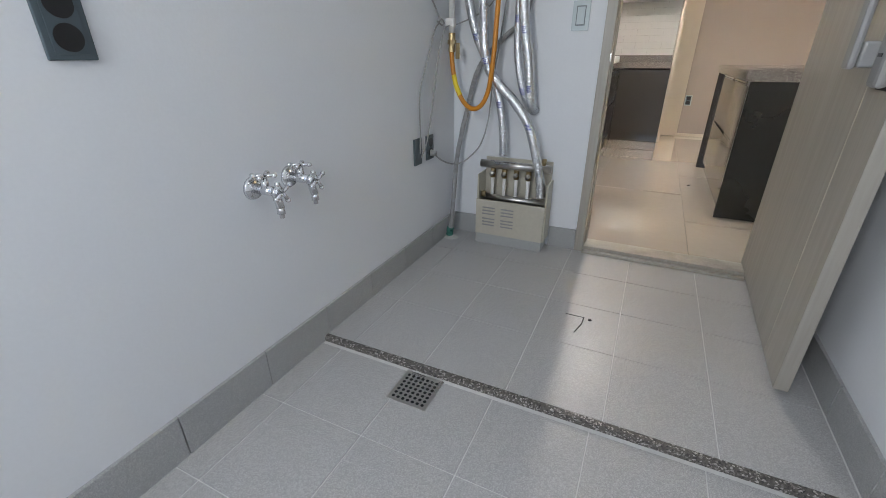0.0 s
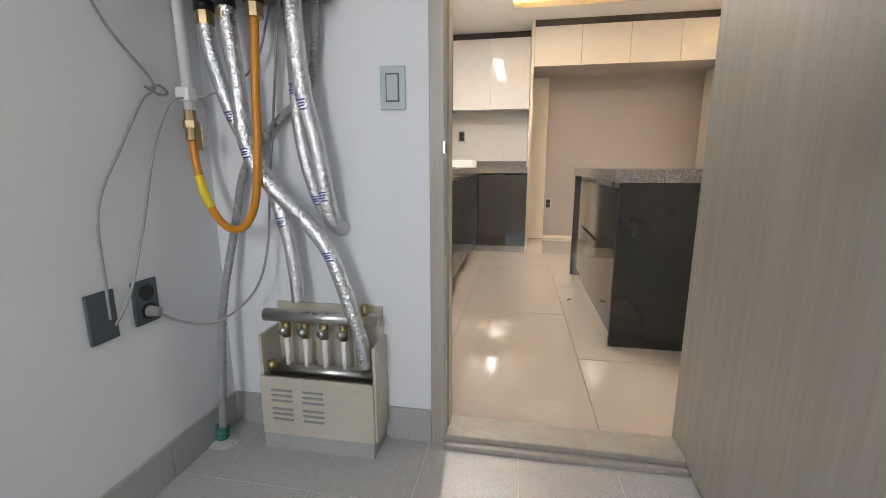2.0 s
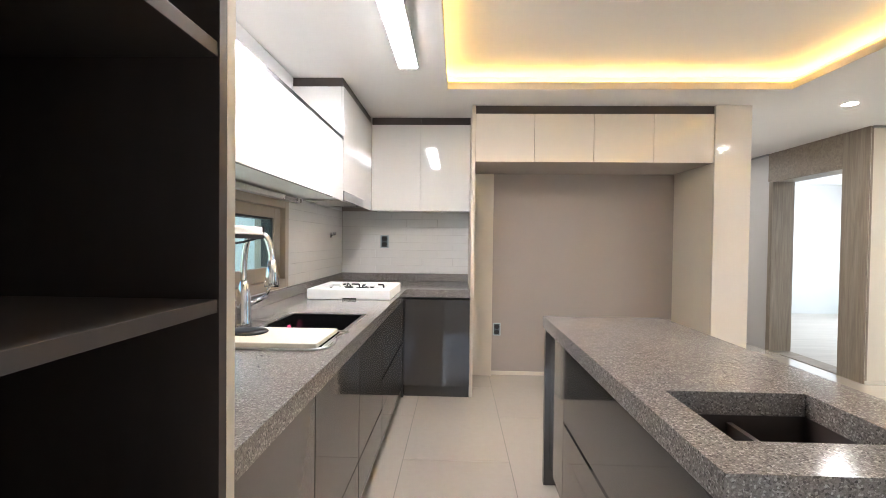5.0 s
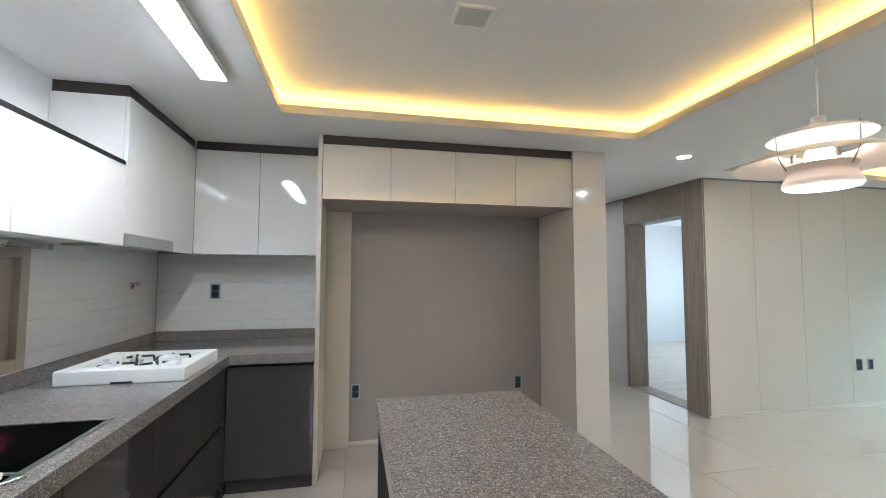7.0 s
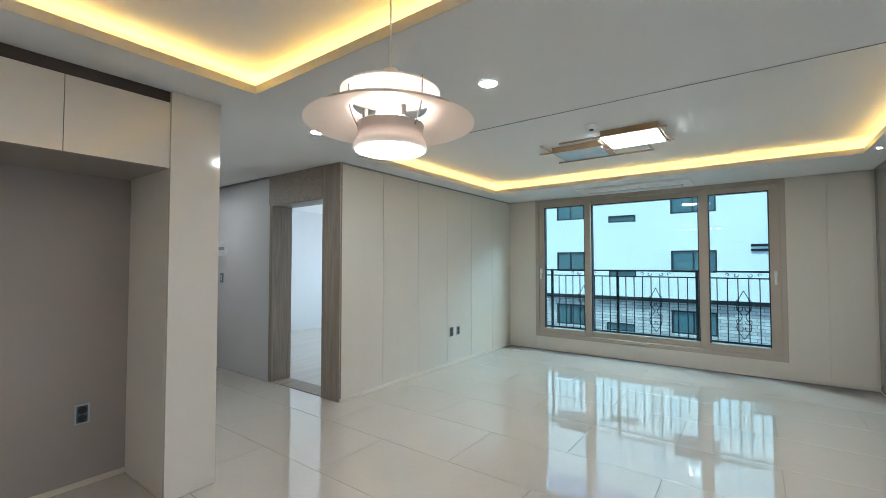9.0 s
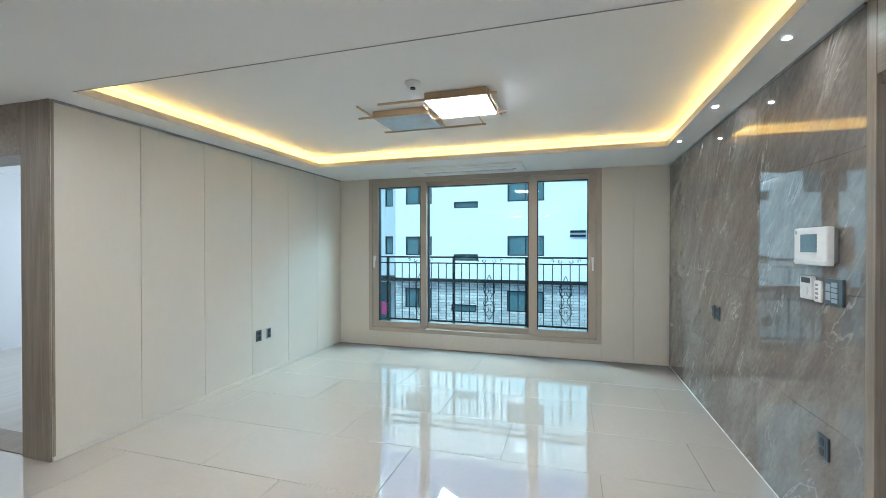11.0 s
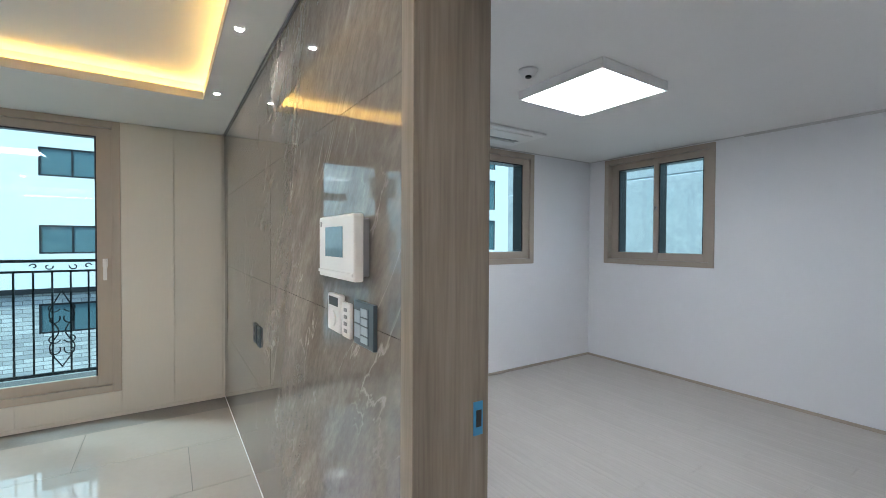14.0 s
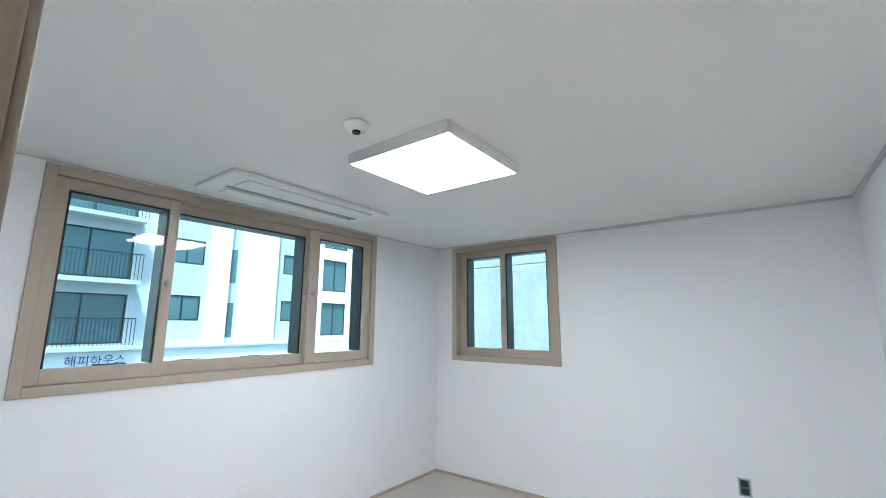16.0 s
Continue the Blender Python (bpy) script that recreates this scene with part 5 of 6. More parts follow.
part("header_pipe", cyl(bmesh.new(), (-0.69, 2.9500, 0.43), (-0.31, 2.9500, 0.43), 0.021), M_STEEL, mf, "steel header pipe", smooth=True)
part("header_pipe", cyl(bmesh.new(), (-0.69, 2.9500, 0.245), (-0.32, 2.9500, 0.245), 0.02), M_STEEL, mf, smooth=True)
for cx in (-0.62, -0.555, -0.49, -0.425):
    part("circuit_pipe", cyl(bmesh.new(), (cx, 2.9500, 0.25), (cx, 2.9500, 0.37), 0.009), M_WHITEPLASTIC, mf, smooth=True)
    v = part("valve", cyl(bmesh.new(), (cx, 2.9500, 0.36), (cx, 2.9500, 0.41), 0.014), M_BRASS, mf, smooth=True)
    part("valve_knob", cyl(bmesh.new(), (cx, 2.9200, 0.385), (cx, 2.9500, 0.385), 0.012), M_STEEL, v, smooth=True)
part("air_vent", cyl(bmesh.new(), (-0.35, 2.9500, 0.44), (-0.35, 2.9500, 0.48), 0.011), M_BRASS, mf, smooth=True)
part("drain_cock", cyl(bmesh.new(), (-0.66, 2.9200, 0.255), (-0.66, 2.9200, 0.285), 0.013), M_BRASS, mf, smooth=True)


def foil_pipe(pts, r, label):
    o = thing("insulated_pipe", pts[-1], label, "pipe", "foil-wrapped pipes")
    bm = tube(bmesh.new(), pts, r, 18, 30, ripple=0.028, every=2)
    part("foil_sleeve", bm, M_FOIL, o, smooth=True)
    line = smooth_line(pts, 30)
    for t in (0.35, 0.7):
        i = int(len(line) * t)
        c, d = line[i], (line[i + 1] - line[i]).normalized()
        bm = bmesh.new()
        for k in range(4):
            p = c + d * (0.008 * k)
            cyl(bm, p + Vector((-0.012 + 0.004 * (k % 2), -r * 1.03, 0)), p + Vector((0.012 - 0.003 * (k % 3), -r * 1.03, 0.004)), 0.0018, seg=6)
        part("print", bm, M_BLUEINK, o, "blue printed marks")
    return o


foil_pipe([(-0.785, 2.93, 1.40), (-0.781, 2.93, 1.26), (-0.76, 2.935, 1.14), (-0.725, 2.94, 1.03), (-0.68, 2.945, 0.94), (-0.626, 2.95, 0.82), (-0.59, 2.95, 0.69), (-0.573, 2.95, 0.55), (-0.572, 2.95, 0.48)], 0.021, "silver foil insulated pipe from boiler to manifold")
foil_pipe([(-0.702, 2.91, 1.40), (-0.70, 2.91, 1.30), (-0.688, 2.91, 1.14), (-0.68, 2.91, 0.995), (-0.655, 2.91, 0.905), (-0.598, 2.91, 0.832), (-0.513, 2.91, 0.75), (-0.438, 2.91, 0.65), (-0.39, 2.915, 0.508), (-0.358, 2.92, 0.385), (-0.348, 2.925, 0.285)], 0.023, "silver foil insulated pipe from boiler to manifold")
foil_pipe([(-0.53, 2.95, 1.40), (-0.528, 2.95, 1.28), (-0.531, 2.95, 1.14), (-0.526, 2.955, 0.97), (-0.50, 2.965, 0.83), (-0.47, 2.985, 0.74), (-0.455, 3.01, 0.71)], 0.02, "silver foil insulated water pipe entering the wall")
foil_pipe([(-0.505, 2.915, 1.40), (-0.506, 2.915, 1.25), (-0.493, 2.92, 1.09), (-0.468, 2.93, 0.954), (-0.456, 2.94, 0.844), (-0.444, 2.96, 0.74), (-0.437, 3.01, 0.705)], 0.025, "silver foil insulated water pipe entering the wall")

bo = thing("gas_boiler", (-0.62, 2.86, 1.36), "white wall-hung gas boiler seen from below", "boiler")
part("case", box(-0.83, -0.41, 2.74, 3.018, 1.37, 2.05, bev=0.012), M_WHITEPLASTIC, bo)
part("base_pan", box(-0.81, -0.43, 2.76, 2.99, 1.352, 1.3695), M_GREYPLASTIC, bo)
for cx, cy in ((-0.783, 2.93), (-0.702, 2.91), (-0.61, 2.90), (-0.53, 2.95)):
    n = part("pipe_nut", cyl(bmesh.new(), (cx, cy, 1.29), (cx, cy, 1.352), 0.024, seg=8), M_BRASS, bo)
    part("sleeve", cyl(bmesh.new(), (cx, cy, 1.325), (cx, cy, 1.355), 0.027), M_BLACK, n, smooth=True)

gp = thing("gas_pipe", (-0.855, 2.92, 0.95), "white gas pipe with brass valve and orange hose loop", "gas pipe")
part("white_pipe", cyl(bmesh.new(), (-0.855, 2.92, 1.06), (-0.868, 2.92, 2.39), 0.015), M_WHITEPLASTIC, gp, smooth=True)
part("elbow_box", box(-0.884, -0.84, 2.90, 2.94, 1.085, 1.125, bev=0.006), M_WHITEPLASTIC, gp)
v = part("valve", cyl(bmesh.new(), (-0.853, 2.915, 0.975), (-0.853, 2.915, 1.06), 0.017, seg=12), M_BRASS, gp, "brass gas valve")
part("valve_nut", cyl(bmesh.new(), (-0.853, 2.915, 1.01), (-0.853, 2.915, 1.03), 0.022, seg=6), M_BRASS, v)
part("tag", box(-0.825, -0.803, 2.895, 2.898, 0.945, 1.015, bev=0.001), M_BRASS, v, "hanging yellowish tag")
part("hose", tube(bmesh.new(), [(-0.855, 2.915, 0.975), (-0.845, 2.91, 0.90), (-0.82, 2.90, 0.815), (-0.775, 2.89, 0.745), (-0.725, 2.885, 0.715), (-0.675, 2.88, 0.735), (-0.64, 2.88, 0.81), (-0.622, 2.88, 0.95), (-0.616, 2.885, 1.10), (-0.61, 2.90, 1.31)], 0.0115, 12, 10), M_ORANGE, gp, "orange rubber gas hose", smooth=True)
part("hose_label", tube(bmesh.new(), [(-0.838, 2.907, 0.87), (-0.822, 2.901, 0.82), (-0.798, 2.895, 0.775)], 0.0122, 12, 8), M_YELLOW, gp, "yellow label round the hose", smooth=True)

cd = thing("condensate_hose", (-0.853, 2.90, 0.0), "grey corrugated drain hose cemented into the floor", "drain hose")
part("hose", tube(bmesh.new(), [(-0.852, 2.90, 0.0), (-0.835, 2.90, 0.18), (-0.825, 2.93, 0.45), (-0.787, 2.975, 0.707), (-0.734, 2.985, 0.90), (-0.62, 2.99, 1.03), (-0.53, 2.99, 1.10), (-0.492, 2.985, 1.18), (-0.476, 2.98, 1.31), (-0.475, 2.97, 1.37)], 0.0125, 12, 26, ripple=0.09, every=2), M_GREYPLASTIC, cd, smooth=False)
part("tape", tube(bmesh.new(), [(-0.856, 2.90, -0.005), (-0.853, 2.90, 0.03), (-0.85, 2.90, 0.045)], 0.02, 10, 4, ripple=0.1), M_GREENTAPE, cd, "crumpled green tape")
bm = bmesh.new()
lathe(bm, (-0.845, 2.892, -0.021), [(0.065, 0.0), (0.055, 0.006), (0.035, 0.012), (0.0, 0.016)], 16)
for q in bm.verts:
    q.co += Vector((noise.noise(q.co * 40) * 0.012, noise.noise(q.co * 37 + Vector((3, 1, 2))) * 0.012, abs(noise.noise(q.co * 50)) * 0.006 if q.co.z > -0.018 else 0))
part("cement_collar", bm, M_PUTTY, cd, "lumpy grey cement collar")


def cable(pts, r, label):
    single("cable", tube(bmesh.new(), pts, r, 8, 10), M_GREYPLASTIC, label, "cable", "laundry cables", smooth=True)


cable([(-0.875, 2.60, 0.53), (-0.872, 2.60, 0.62), (-0.877, 2.615, 0.80), (-0.876, 2.70, 0.95), (-0.878, 2.78, 1.07), (-0.876, 2.82, 1.12), (-0.878, 2.70, 1.24), (-0.878, 2.62, 1.40), (-0.877, 2.58, 1.60)], 0.0035, "thin grey cable hanging on the laundry wall")
cable([(-0.874, 2.61, 0.51), (-0.866, 2.655, 0.58), (-0.868, 2.72, 0.74), (-0.868, 2.79, 0.95), (-0.868, 2.86, 1.07), (-0.86, 2.89, 1.09), (-0.84, 2.95, 1.10), (-0.74, 2.97, 1.14), (-0.66, 2.97, 1.20), (-0.60, 2.97, 1.36)], 0.0035, "thin dark cable from plate to boiler")
cable([(-0.865, 2.715, 0.515), (-0.84, 2.76, 0.47), (-0.80, 2.82, 0.44), (-0.75, 2.87, 0.455), (-0.69, 2.92, 0.53), (-0.66, 2.95, 0.66), (-0.65, 2.97, 0.85), (-0.62, 2.97, 1.05), (-0.58, 2.97, 1.36)], 0.004, "grey power cable from socket to boiler")
cable([(-0.875, 2.80, 1.10), (-0.868, 2.83, 1.115), (-0.87, 2.86, 1.10), (-0.868, 2.83, 1.09), (-0.872, 2.79, 1.105)], 0.0035, "small knot of grey cable")
plg = single("power_plug", cyl(bmesh.new(), (-0.873, 2.708, 0.515), (-0.845, 2.712, 0.513), 0.016, 0.012), M_GREYPLASTIC, "grey plug in the laundry socket", "plug", smooth=True)

leaf = bmesh.new()
for k in range(5):
    cyl(leaf, (0.455 + 0.006 * k, 4.615 + 0.008 * k, 0.003), (0.462 + 0.006 * k, 4.624 + 0.008 * k, 0.005), 0.002 + 0.003 * math.sin(k * 0.8), 0.002 + 0.003 * math.sin((k + 1) * 0.8), 8)
single("dry_leaf", leaf, M_BLACK, "small dark dry leaf lying on the tile floor", "leaf", smooth=True)
mk = bmesh.new()
bx(mk, -0.075, 0.0, 2.352, 2.357, -0.0116, -0.0108)
tube(mk, [(-0.003, 2.35, -0.0115), (-0.004, 2.31, -0.0115), (-0.013, 2.27, -0.0115), (-0.022, 2.235, -0.0115)], 0.0028, 6, 5)
cyl(mk, (0.022, 2.345, -0.0118), (0.022, 2.345, -0.008), 0.008, 0.006, 10)
single("floor_scratch", mk, M_BLACK, "dark scratch and speck on a laundry floor tile", "scratch")
gv = thing("gas_outlet", (-1.03, 6.84, 1.31), "small chrome gas outlet on the tiled wall", "gas outlet")
part("flange", cyl(bmesh.new(), (-1.0335, 6.84, 1.31), (-1.026, 6.84, 1.31), 0.024), M_CHROME, gv, smooth=True)
part("spout", cyl(bmesh.new(), (-1.026, 6.84, 1.31), (-0.985, 6.83, 1.325), 0.011), M_CHROME, gv, smooth=True)
part("lever", box(-1.005, -0.995, 6.80, 6.87, 1.325, 1.335, bev=0.003), M_CHROME, gv)

# ---- outside ----
rl = thing("balcony_railing", (7.86, 5.0, 0.28), "black wrought iron balcony railing with scrolls", "railing")
RX = 7.86
for z, r in ((1.245, 0.012), (1.158, 0.009), (0.31, 0.012)):
    part("rail", box(RX - r, RX + r, 3.30, 6.85, z - r, z + r), M_IRON, rl)
posts = (3.43, 4.47, 5.51, 6.55)
for y in posts:
    part("post", box(RX - 0.017, RX + 0.017, y - 0.017, y + 0.017, 0.19, 1.25), M_IRON, rl)
bal = finish("baluster", box(-0.006, 0.006, -0.006, 0.006, 0.32, 1.15), M_IRON)
for i, y in enumerate(posts[:-1]):
    for k in range(1, 9):
        o = new("baluster", bal)
        o.parent = rl
        o.location = Vector((RX, y + k * 1.04 / 9, 0)) - BASE[rl.name]


def spiral(cy, cz, r, turn, sign):
    return [(RX, cy + sign * r * (1 - 0.11 * k) * math.cos(turn + k * 0.7), cz + r * (1 - 0.11 * k) * math.sin(turn + k * 0.7)) for k in range(8)]


for i in range(3):
    y = posts[i] + 0.52
    bm = bmesh.new()
    for s2 in (-1, 1):
        for cz, tn in ((0.86, 3.5), (0.76, 2.6), (0.60, 3.5), (0.50, 2.6)):
            tube(bm, spiral(y + s2 * 0.055, cz, 0.048, tn, s2), 0.005, 6, 3)
        tube(bm, [(RX, y, 1.0), (RX, y + s2 * 0.08, 0.80), (RX, y + s2 * 0.02, 0.66), (RX, y + s2 * 0.08, 0.52), (RX, y, 0.36)], 0.005, 6, 6)
        tube(bm, spiral(y + s2 * 0.08, 1.20, 0.032, 3.0, s2), 0.005, 6, 3)
        tube(bm, spiral(y + s2 * 0.17, 1.20, 0.026, 0.2, s2), 0.005, 6, 3)
    part("scroll", bm, M_IRON, rl, "curled iron ornament")
structure("balcony_ledge", box(7.664, 8.0, 3.2, 6.95, -0.1, 0.188, bev=0.01), M_CONCRETE, "narrow concrete balcony ledge", "ledge")

GZ = -3.3
gd = bmesh.new()
bx(gd, -400, 700, -500, 500, GZ - 0.5, GZ)
structure("ground", gd, M_ASPHALT, "grey asphalt street far below", "ground")
structure("own_facade_foot", box(-1.2, 7.6, -1.35, 11.3, GZ, -0.25), M_STUCCO, "lower storey of the building", "facade")


def facade_window(parent, x, y0, y1, z0, z1, mullion=True, flip=False):
    """A recessed window on a facade that faces -x."""
    w = part("window", slab(0, x - 0.03, x + 0.06, (y0, y1), (z0, z1), [(y0 + 0.06, y1 - 0.06, z0 + 0.06, z1 - 0.06)]), M_IRON, parent, "dark framed window")
    part("pane", box(x + 0.0, x + 0.02, y0 + 0.06, y1 - 0.06, z0 + 0.06, z1 - 0.06), M_GLASS_DARK, w)
    if mullion:
        part("mullion", box(x - 0.02, x + 0.0, (y0 + y1) / 2 - 0.03, (y0 + y1) / 2 + 0.03, z0 + 0.06, z1 - 0.06), M_IRON, w)


ap = thing("apartment_building", (26.0, 8.5, GZ), "white stucco apartment building with stone ground floor", "building")
FX = 22.6
wins = []
for z in (0.93, 3.58, 6.23):
    wins += [(10.73, 12.17, z, z + 0.98), (5.08, 6.83, z, z + 0.98), (8.30, 9.55, z - 0.26, z + 0.07)]
low = [(10.75, 12.2, -1.8, -0.78), (5.1, 6.85, -1.8, -0.78), (8.38, 9.68, -1.92, -1.54)]
part("wall", slab(0, FX, FX + 0.3, (3.1, 12.75), (-0.25, 9.2), [(a, b, c, d) for a, b, c, d in wins]), M_STUCCO, ap)
part("lower_wall", slab(0, FX, FX + 0.3, (3.1, 12.75), (GZ, -0.42), low), M_FACEBRICK, ap, "split stone ground floor")
part("ledge", box(FX - 0.12, FX + 0.1, 3.1, 12.75, -0.42, -0.25), M_IRON, ap, "dark ledge")
part("roof", box(FX, FX + 8, 3.1, 12.9, 9.2, 9.5), M_STUCCO, ap)
part("side_wall", box(FX + 0.3, FX + 8, 3.1, 3.4, GZ, 9.2), M_STUCCO, ap)
part("core", box(FX + 0.5, FX + 8, 3.4, 12.7, GZ, 9.2), M_GLASS_DARK, ap)
for a, b, c, d in wins + low:
    facade_window(ap, FX + 0.04, a, b, c, d, d - c > 0.5)
for z in (1.83, 4.48):
    for k in range(2):
        part("vent_slat", box(FX - 0.03, FX, 3.2, 3.9, z + k * 0.2, z + k * 0.2 + 0.11), M_IRON, ap)
wing = thing("apartment_building", (24.0, 16.0, GZ), "grey stucco side wing of the apartment building", "building")
part("wall", slab(0, FX + 0.9, FX + 1.2, (12.75, 22), (GZ, 9.2), [(13.3, 13.75, 0.95, 1.95), (13.3, 13.75, 3.6, 4.6), (13.4, 15.2, -2.9, -0.6)]), M_STUCCO_GREY, wing)
part("core", box(FX + 1.4, FX + 8, 12.8, 22, GZ, 9.2), M_GLASS_DARK, wing)
for z in (0.95, 3.6):
    facade_window(wing, FX + 0.95, 13.3, 13.75, z, z + 1.0, False)
part("entrance_door", box(FX + 1.0, FX + 1.08, 13.4, 15.2, -2.9, -0.6), M_GLASS_DARK, wing, "dark glass entrance")
part("canopy", box(FX + 0.1, FX + 1.2, 12.76, 15.8, -0.45, -0.2), M_IRON, wing)
part("downpipe", cyl(bmesh.new(), (FX + 0.84, 16.4, GZ), (FX + 0.84, 16.4, 9.2), 0.05, seg=10), M_GREYPLASTIC, wing)
part("notice", box(FX + 0.94, FX + 0.98, 13.6, 14.1, -2.4, -1.7), M_PINK, wing, "pink and white notice")
single("blue_sign_board", box(22.2, 22.4, 1.6, 3.05, GZ, 3.2), M_SIGNBLUE, "tall blue sign board beside the building", "sign")

ab = thing("balcony_building", (28.0, -8.0, GZ), "pale grey apartment block with balconies and white pilasters", "building")
AX = 25.0
win2 = [(-6.5, -4.93, z, z + 1.15) for z in (1.70, 4.33, 6.97)] + [(-12.1, -10.75, z, z + 1.1) for z in (1.72, 4.32, 6.97)]
balc = [(-3.6, -0.6, z, z + 2.0) for z in (0.75, 3.4, 6.05)]
part("wall", slab(0, AX, AX + 0.3, (-12.6, 3.0), (0.55, 10.5), win2 + balc), M_STUCCO_GREY, ab)
for y0, y1 in ((-7.7, -6.75), (-10.3, -8.3), (-4.75, -4.35)):
    part("pilaster", box(AX - 0.18, AX + 0.02, y0, y1, 0.55, 10.5), M_STUCCO, ab, "white pilaster")
part("slot_window", box(AX - 0.02, AX + 0.05, -8.1, -7.8, 0.9, 2.6), M_GLASS_DARK, ab)
part("slot_window", box(AX - 0.02, AX + 0.05, -8.1, -7.8, 3.6, 5.3), M_GLASS_DARK, ab)
part("ground_floor", box(AX - 0.5, AX + 0.2, -16, 3.0, -1.0, 0.5), M_STUCCO, ab, "white ground floor fascia")
part("ground_recess", box(AX - 0.2, AX + 0.2, -16, 3.0, GZ, -1.0), M_GLASS_DARK, ab)
part("ledge", box(AX - 0.6, AX, -16, 3.0, 0.5, 0.6), M_STUCCO_GREY, ab)
part("core", box(AX + 0.5, AX + 9, -12.6, 3.0, GZ, 10.5), M_GLASS_DARK, ab)
for a, b, c, d in win2:
    facade_window(ab, AX + 0.04, a, b, c, d)
for a, b, c, d in balc:
    facade_window(ab, AX + 0.12, a, b, c, d)
    part("balcony_slab", box(AX - 0.7, AX + 0.1, a - 0.2, b + 0.1, c - 0.25, c - 0.08), M_STUCCO_GREY, ab)
    bm = bmesh.new()
    bx(bm, AX - 0.7, AX - 0.66, a - 0.2, b + 0.1, c + 0.98, c + 1.02)
    k = a - 0.2
    while k < b + 0.1:
        bx(bm, AX - 0.69, AX - 0.67, k, k + 0.02, c - 0.08, c + 0.98)
        k += 0.13
    part("balcony_rail", bm, M_IRON, ab, "black balcony rail")
for k in range(5):
    facade_window(ab, AX - 0.48, -12.4 + k * 2.9, -11.3 + k * 2.9, -1.0, 0.0, False)
writing("sign_text", "해피하우스", 0.42, (AX - 0.53, -2.7, 0.12), (90, 0, -90), M_LETTER, ab, "dark blue lettering")
eb = thing("corner_building", (27, -17, GZ), "pale block with dark balconies further along the street", "building")
part("wall", slab(0, AX - 0.6, AX - 0.3, (-20, -12.7), (GZ, 10.5), [(-14.8, -13.0, z, z + 1.9) for z in (0.9, 3.5, 6.1)]), M_STUCCO, eb)
part("core", box(AX - 0.1, AX + 6, -20, -12.7, GZ, 10.5), M_GLASS_DARK, eb)
for z in (0.9, 3.5, 6.1):
    facade_window(eb, AX - 0.5, -14.8, -13.0, z, z + 1.9)
nb = thing("neighbour_wall", (6.8, -3.4, GZ), "grey concrete side wall of the neighbouring building", "wall")
for k in range(5):
    part("concrete_lift", box(4.6, 10.6, -3.75, -3.45, GZ + k * 1.45, GZ + k * 1.45 + 1.43, bev=0.01), M_CONCRETE, nb)
    part("joint", box(4.6, 10.6, -3.74, -3.47, GZ + k * 1.45 + 1.43, GZ + k * 1.45 + 1.45), M_STUCCO, nb)
# Made-up block: gives the pale bands of the outer reveal in the kitchen panes.
sh = thing("pale_reveal_stand_in", (-3.1, 10.0, GZ), "added pale stucco block standing in for the outer reveal of the kitchen window", "building")
part("wall", box(-2.95, -2.2, 7.35, 12.5, GZ, 3.4, bev=0.01), M_STUCCO, sh)
part("coping", box(-3.0, -2.15, 7.3, 12.55, 3.401, 3.5, bev=0.01), M_CONCRETE, sh)
hill = bmesh.new()
bmesh.ops.create_grid(hill, x_segments=24, y_segments=40, size=1.0)
for q in hill.verts:
    q.co = Vector((-3.6 - 5 * (q.co.x + 1) + noise.noise(q.co * 6) * 0.8, 10 + q.co.y * 18, GZ + 1.5 + 3.2 * (q.co.x + 1) + noise.noise(q.co * 9) * 0.6))
structure("hillside", hill, M_FOLIAGE, "dry bushy slope behind the kitchen window", "hillside", True)
bush = bmesh.new()
for k in range(9000):
    u, w = random.random(), random.uniform(4, 22)
    p = Vector((-3.8 - 9.2 * u, w, GZ + 1.7 + 5.8 * u + abs(random.gauss(0, 0.5))))
    d1 = Vector((random.gauss(0, 1), random.gauss(0, 1), random.gauss(0, 1))).normalized() * random.uniform(0.02, 0.06)
    d2 = d1.orthogonal().normalized() * d1.length * 0.5
    bush.faces.new([bush.verts.new(p + e) for e in (-d1, d2, d1, -d2)])
single("bushes", bush, surface("dry_leaves", (0.46, 0.44, 0.32), 0.8, var=0.3), "dry yellow-green bushes on the slope", "bushes", kind="stuff")

# ---- tiles and boards ----


def piece_mesh(name, sx, sy, sz, material, bev=0.0015):
    return finish(name, box(-sx / 2, sx / 2, -sy / 2, sy / 2, -sz / 2, sz / 2, bev=bev), material)


def piece(name, me, parent, at):
    o = new(name, me)
    o.parent = parent
    o.location = Vector(at) - BASE[parent.name]
    return o


T = 0.615
mt = piece_mesh("tile", T - 0.0036, 2 * T - 0.0036, 0.006, M_PORCELAIN, 0.0008)
for i in range(-2, 13):
    for j in range(-1, 7):
        x, y = -0.21 + (i + 0.5) * T, 3.715 + (2 * j - 1 + (i + 1) % 2) * T
        if x + T / 2 > 7.7 or x - T / 2 < -1.2 or (y > 7.9 and not 2.2 < x < 4.1) or y > 11.4:
            continue
        y0, y1 = max(y - T, 3.06 if x < 1.95 else 2.766), min(y + T, 11.2 if 2.2 < x < 4.1 else 7.6)
        if y1 - y0 < 0.05:
            continue
        me = mt if y1 - y0 > 2 * T - 0.001 else piece_mesh("tile", T - 0.0036, y1 - y0 - 0.0036, 0.006, M_PORCELAIN, 0.0008)
        piece("tile", me, floor, (x, (y0 + y1) / 2, -0.003))
L = 0.295
ml = piece_mesh("tile", L - 0.003, L - 0.003, 0.014, M_LTILE, 0.0012)
ml_first = piece_mesh("tile", L - 0.003, 0.323, 0.014, M_LTILE, 0.0012)
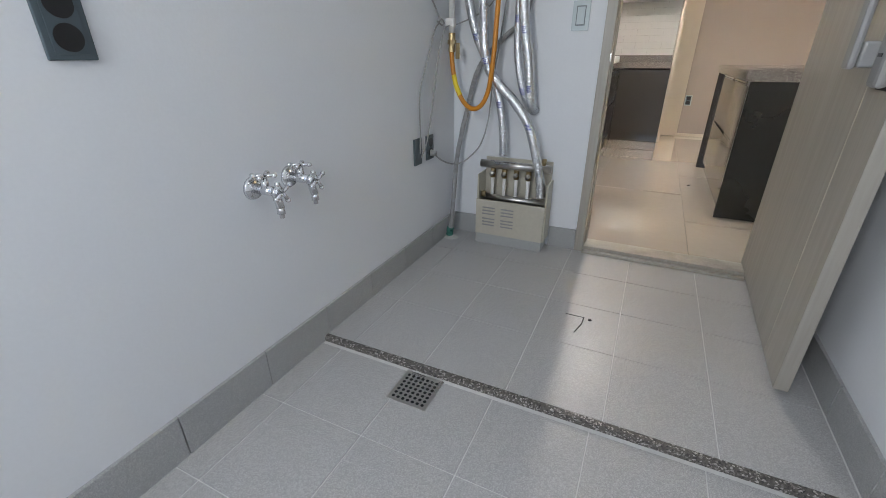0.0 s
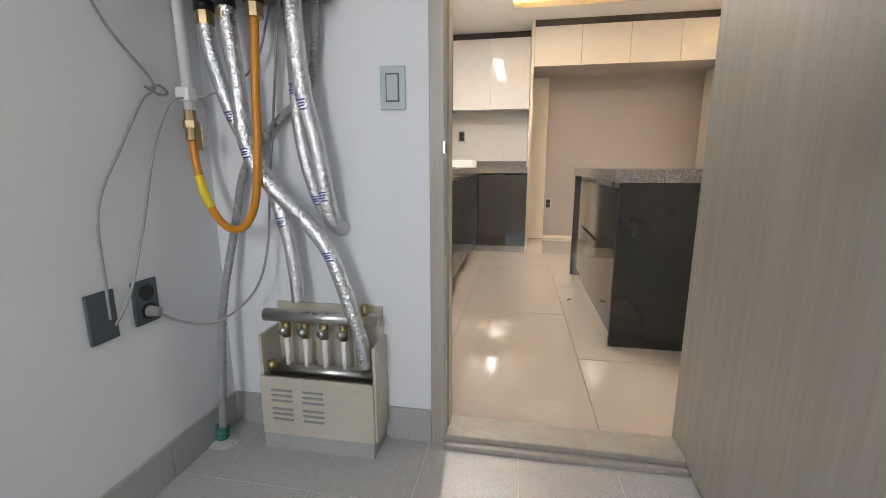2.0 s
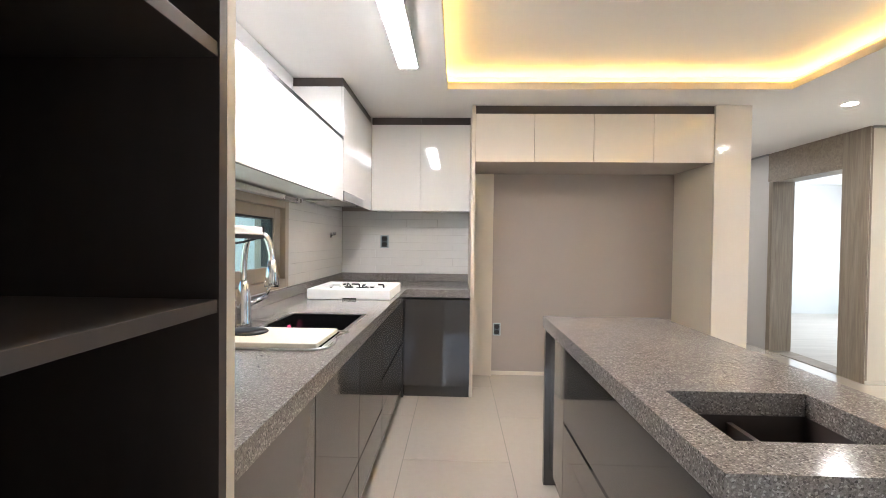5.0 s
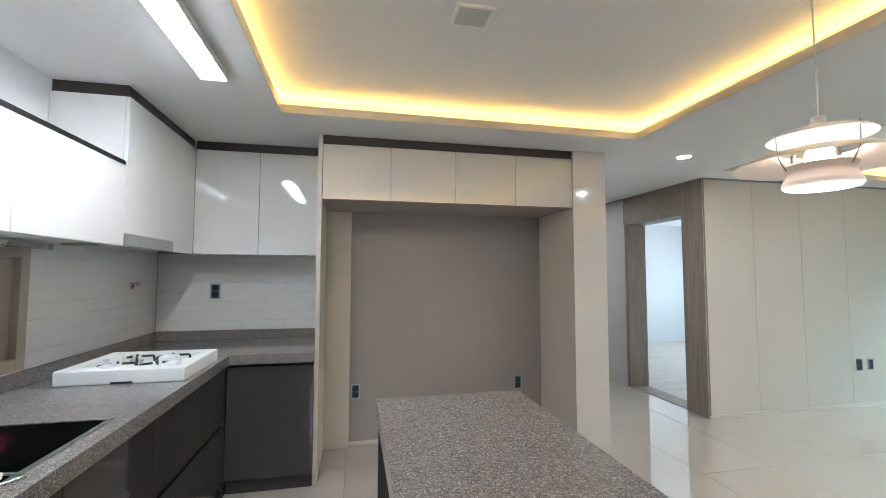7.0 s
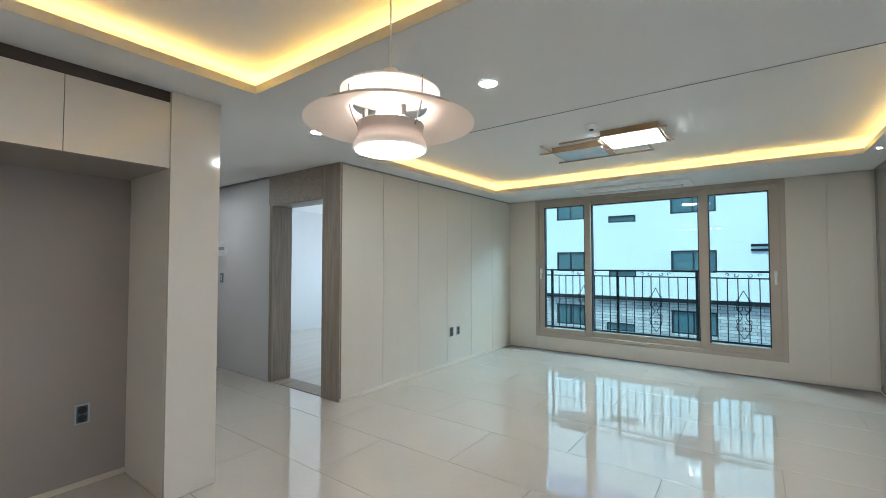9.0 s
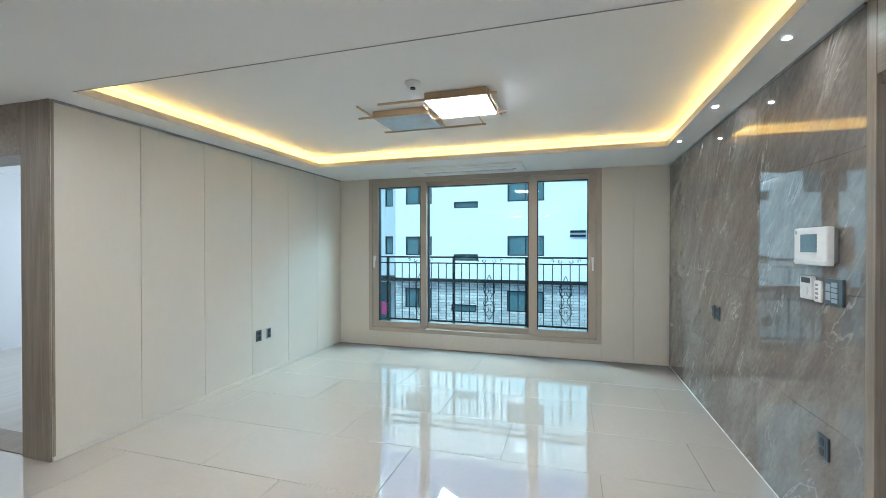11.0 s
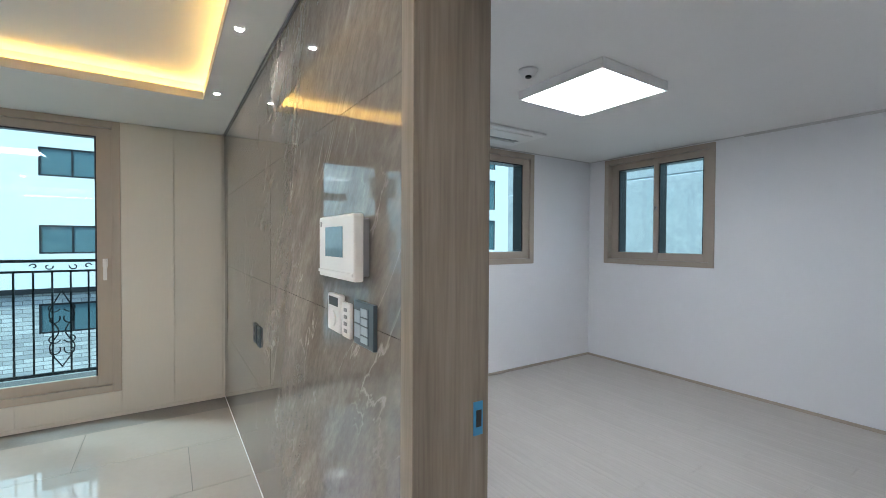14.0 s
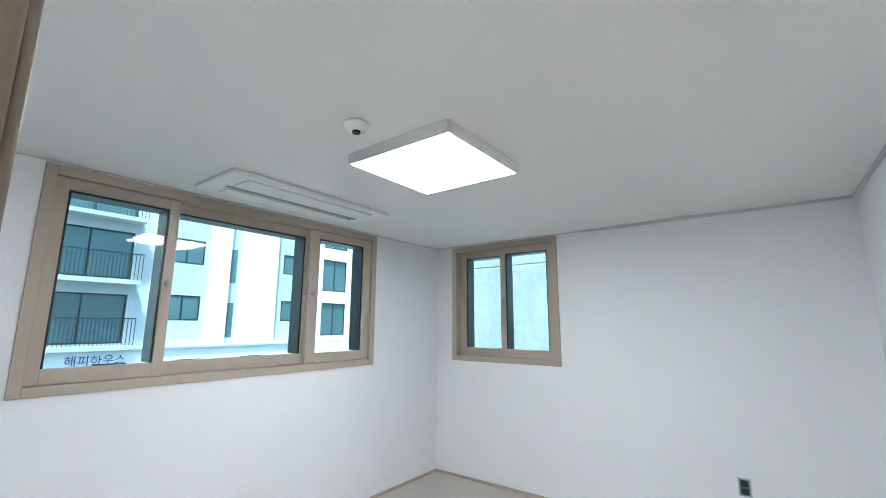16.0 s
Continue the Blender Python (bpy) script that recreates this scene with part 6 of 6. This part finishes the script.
for i in range(-4, 3):
    for j in range(4):
        x, y = 0.13 + (i + 0.5) * L, 2.15 + (j - 0.5) * L
        if -1.0 < x < 0.85:
            if j:
                piece("tile", ml, floor_laundry, (x, y, -0.0185))
            else:
                piece("tile", ml_first, floor_laundry, (x, 1.9875, -0.0185))
for i in range(-4, 3):
    for j in range(8):
        x, y = 0.10 + (i + 0.5) * L, 1.79 - (j + 0.5) * L
        if -1.0 < x < 0.85:
            piece("tile", ml, floor_laundry, (x, y, -0.037))
ls = thing("baseboard_laundry", (-0.1, 1.5, 0), "grey skirting tiles round the laundry", "skirting", kind="structure")
mk = piece_mesh("skirting_tile", 0.012, L - 0.003, 0.15, M_LSKIRT)
for k in range(11):
    piece("skirting_tile", mk, ls, (-0.880, 1.834 + (k - 7 + 0.5) * L, 0.028))
    if k < 11:
        piece("skirting_tile", mk, ls, (0.730, 1.834 + (k - 7 + 0.5) * L, 0.028))
mk2 = piece_mesh("skirting_tile", 0.19, 0.012, 0.15, M_LSKIRT)
piece("skirting_tile", mk2, ls, (-0.785, 3.015, 0.028))
piece("skirting_tile", piece_mesh("skirting_tile", 0.144, 0.012, 0.15, M_LSKIRT), ls, (-0.231, 3.015, 0.028))

BW, BL = 0.16, 1.2
mb = piece_mesh("plank", BL - 0.0012, BW - 0.0012, 0.006, M_LAMINATE, 0.0006)
for j in range(24):
    for i in range(4):
        x, y = 3.0 + (i + 0.5) * BL - (0.37 * j) % BL + 0.4, -1.24 + (j + 0.5) * BW
        x0, x1 = max(3.02, x - BL / 2), min(6.66, x + BL / 2)
        if x1 - x0 < 0.05 or y > 2.6:
            continue
        me = mb if x1 - x0 > BL - 0.001 else piece_mesh("plank", x1 - x0 - 0.0012, BW - 0.0012, 0.006, M_LAMINATE, 0.0006)
        piece("plank", me, floor_bedroom, ((x0 + x1) / 2, y, -0.003))

sb = thing("wall_splashback", (-1.0, 6.0, 1.2), "white gloss brick tiles of the splashback", "tiles", kind="structure")
M_BRICKTILE = surface("white_brick_tile", (0.78, 0.77, 0.75), 0.12, var=0.02, bump=0.02, per_piece=0.01)
H, W = 0.0745, 0.30
for r in range(8):
    z = 0.952 + (r + 0.5) * H
    x = 0.196
    first = True
    while x > WALL + 0.02:
        w = (W / 2 if (r % 2 and first) else W)
        first = False
        x0 = max(x - w, WALL + 0.008)
        piece("tile", piece_mesh("tile", x - x0 - 0.0008, 0.008, H - 0.0008, M_BRICKTILE, 0.0006), sb, ((x + x0) / 2, 7.2205, z))
        x -= w
    y = 7.214
    first = True
    while y > 3.9:
        w = (W / 2 if (r % 2 and first) else W)
        first = False
        y0 = y - w
        if y0 < 5.902 and y > 5.902:
            y0 = 5.902
        if y0 >= 5.90:
            piece("tile", piece_mesh("tile", 0.008, y - y0 - 0.0008, H - 0.0008, M_BRICKTILE, 0.0006), sb, (WALL + 0.002, (y + y0) / 2, z))
        y -= w
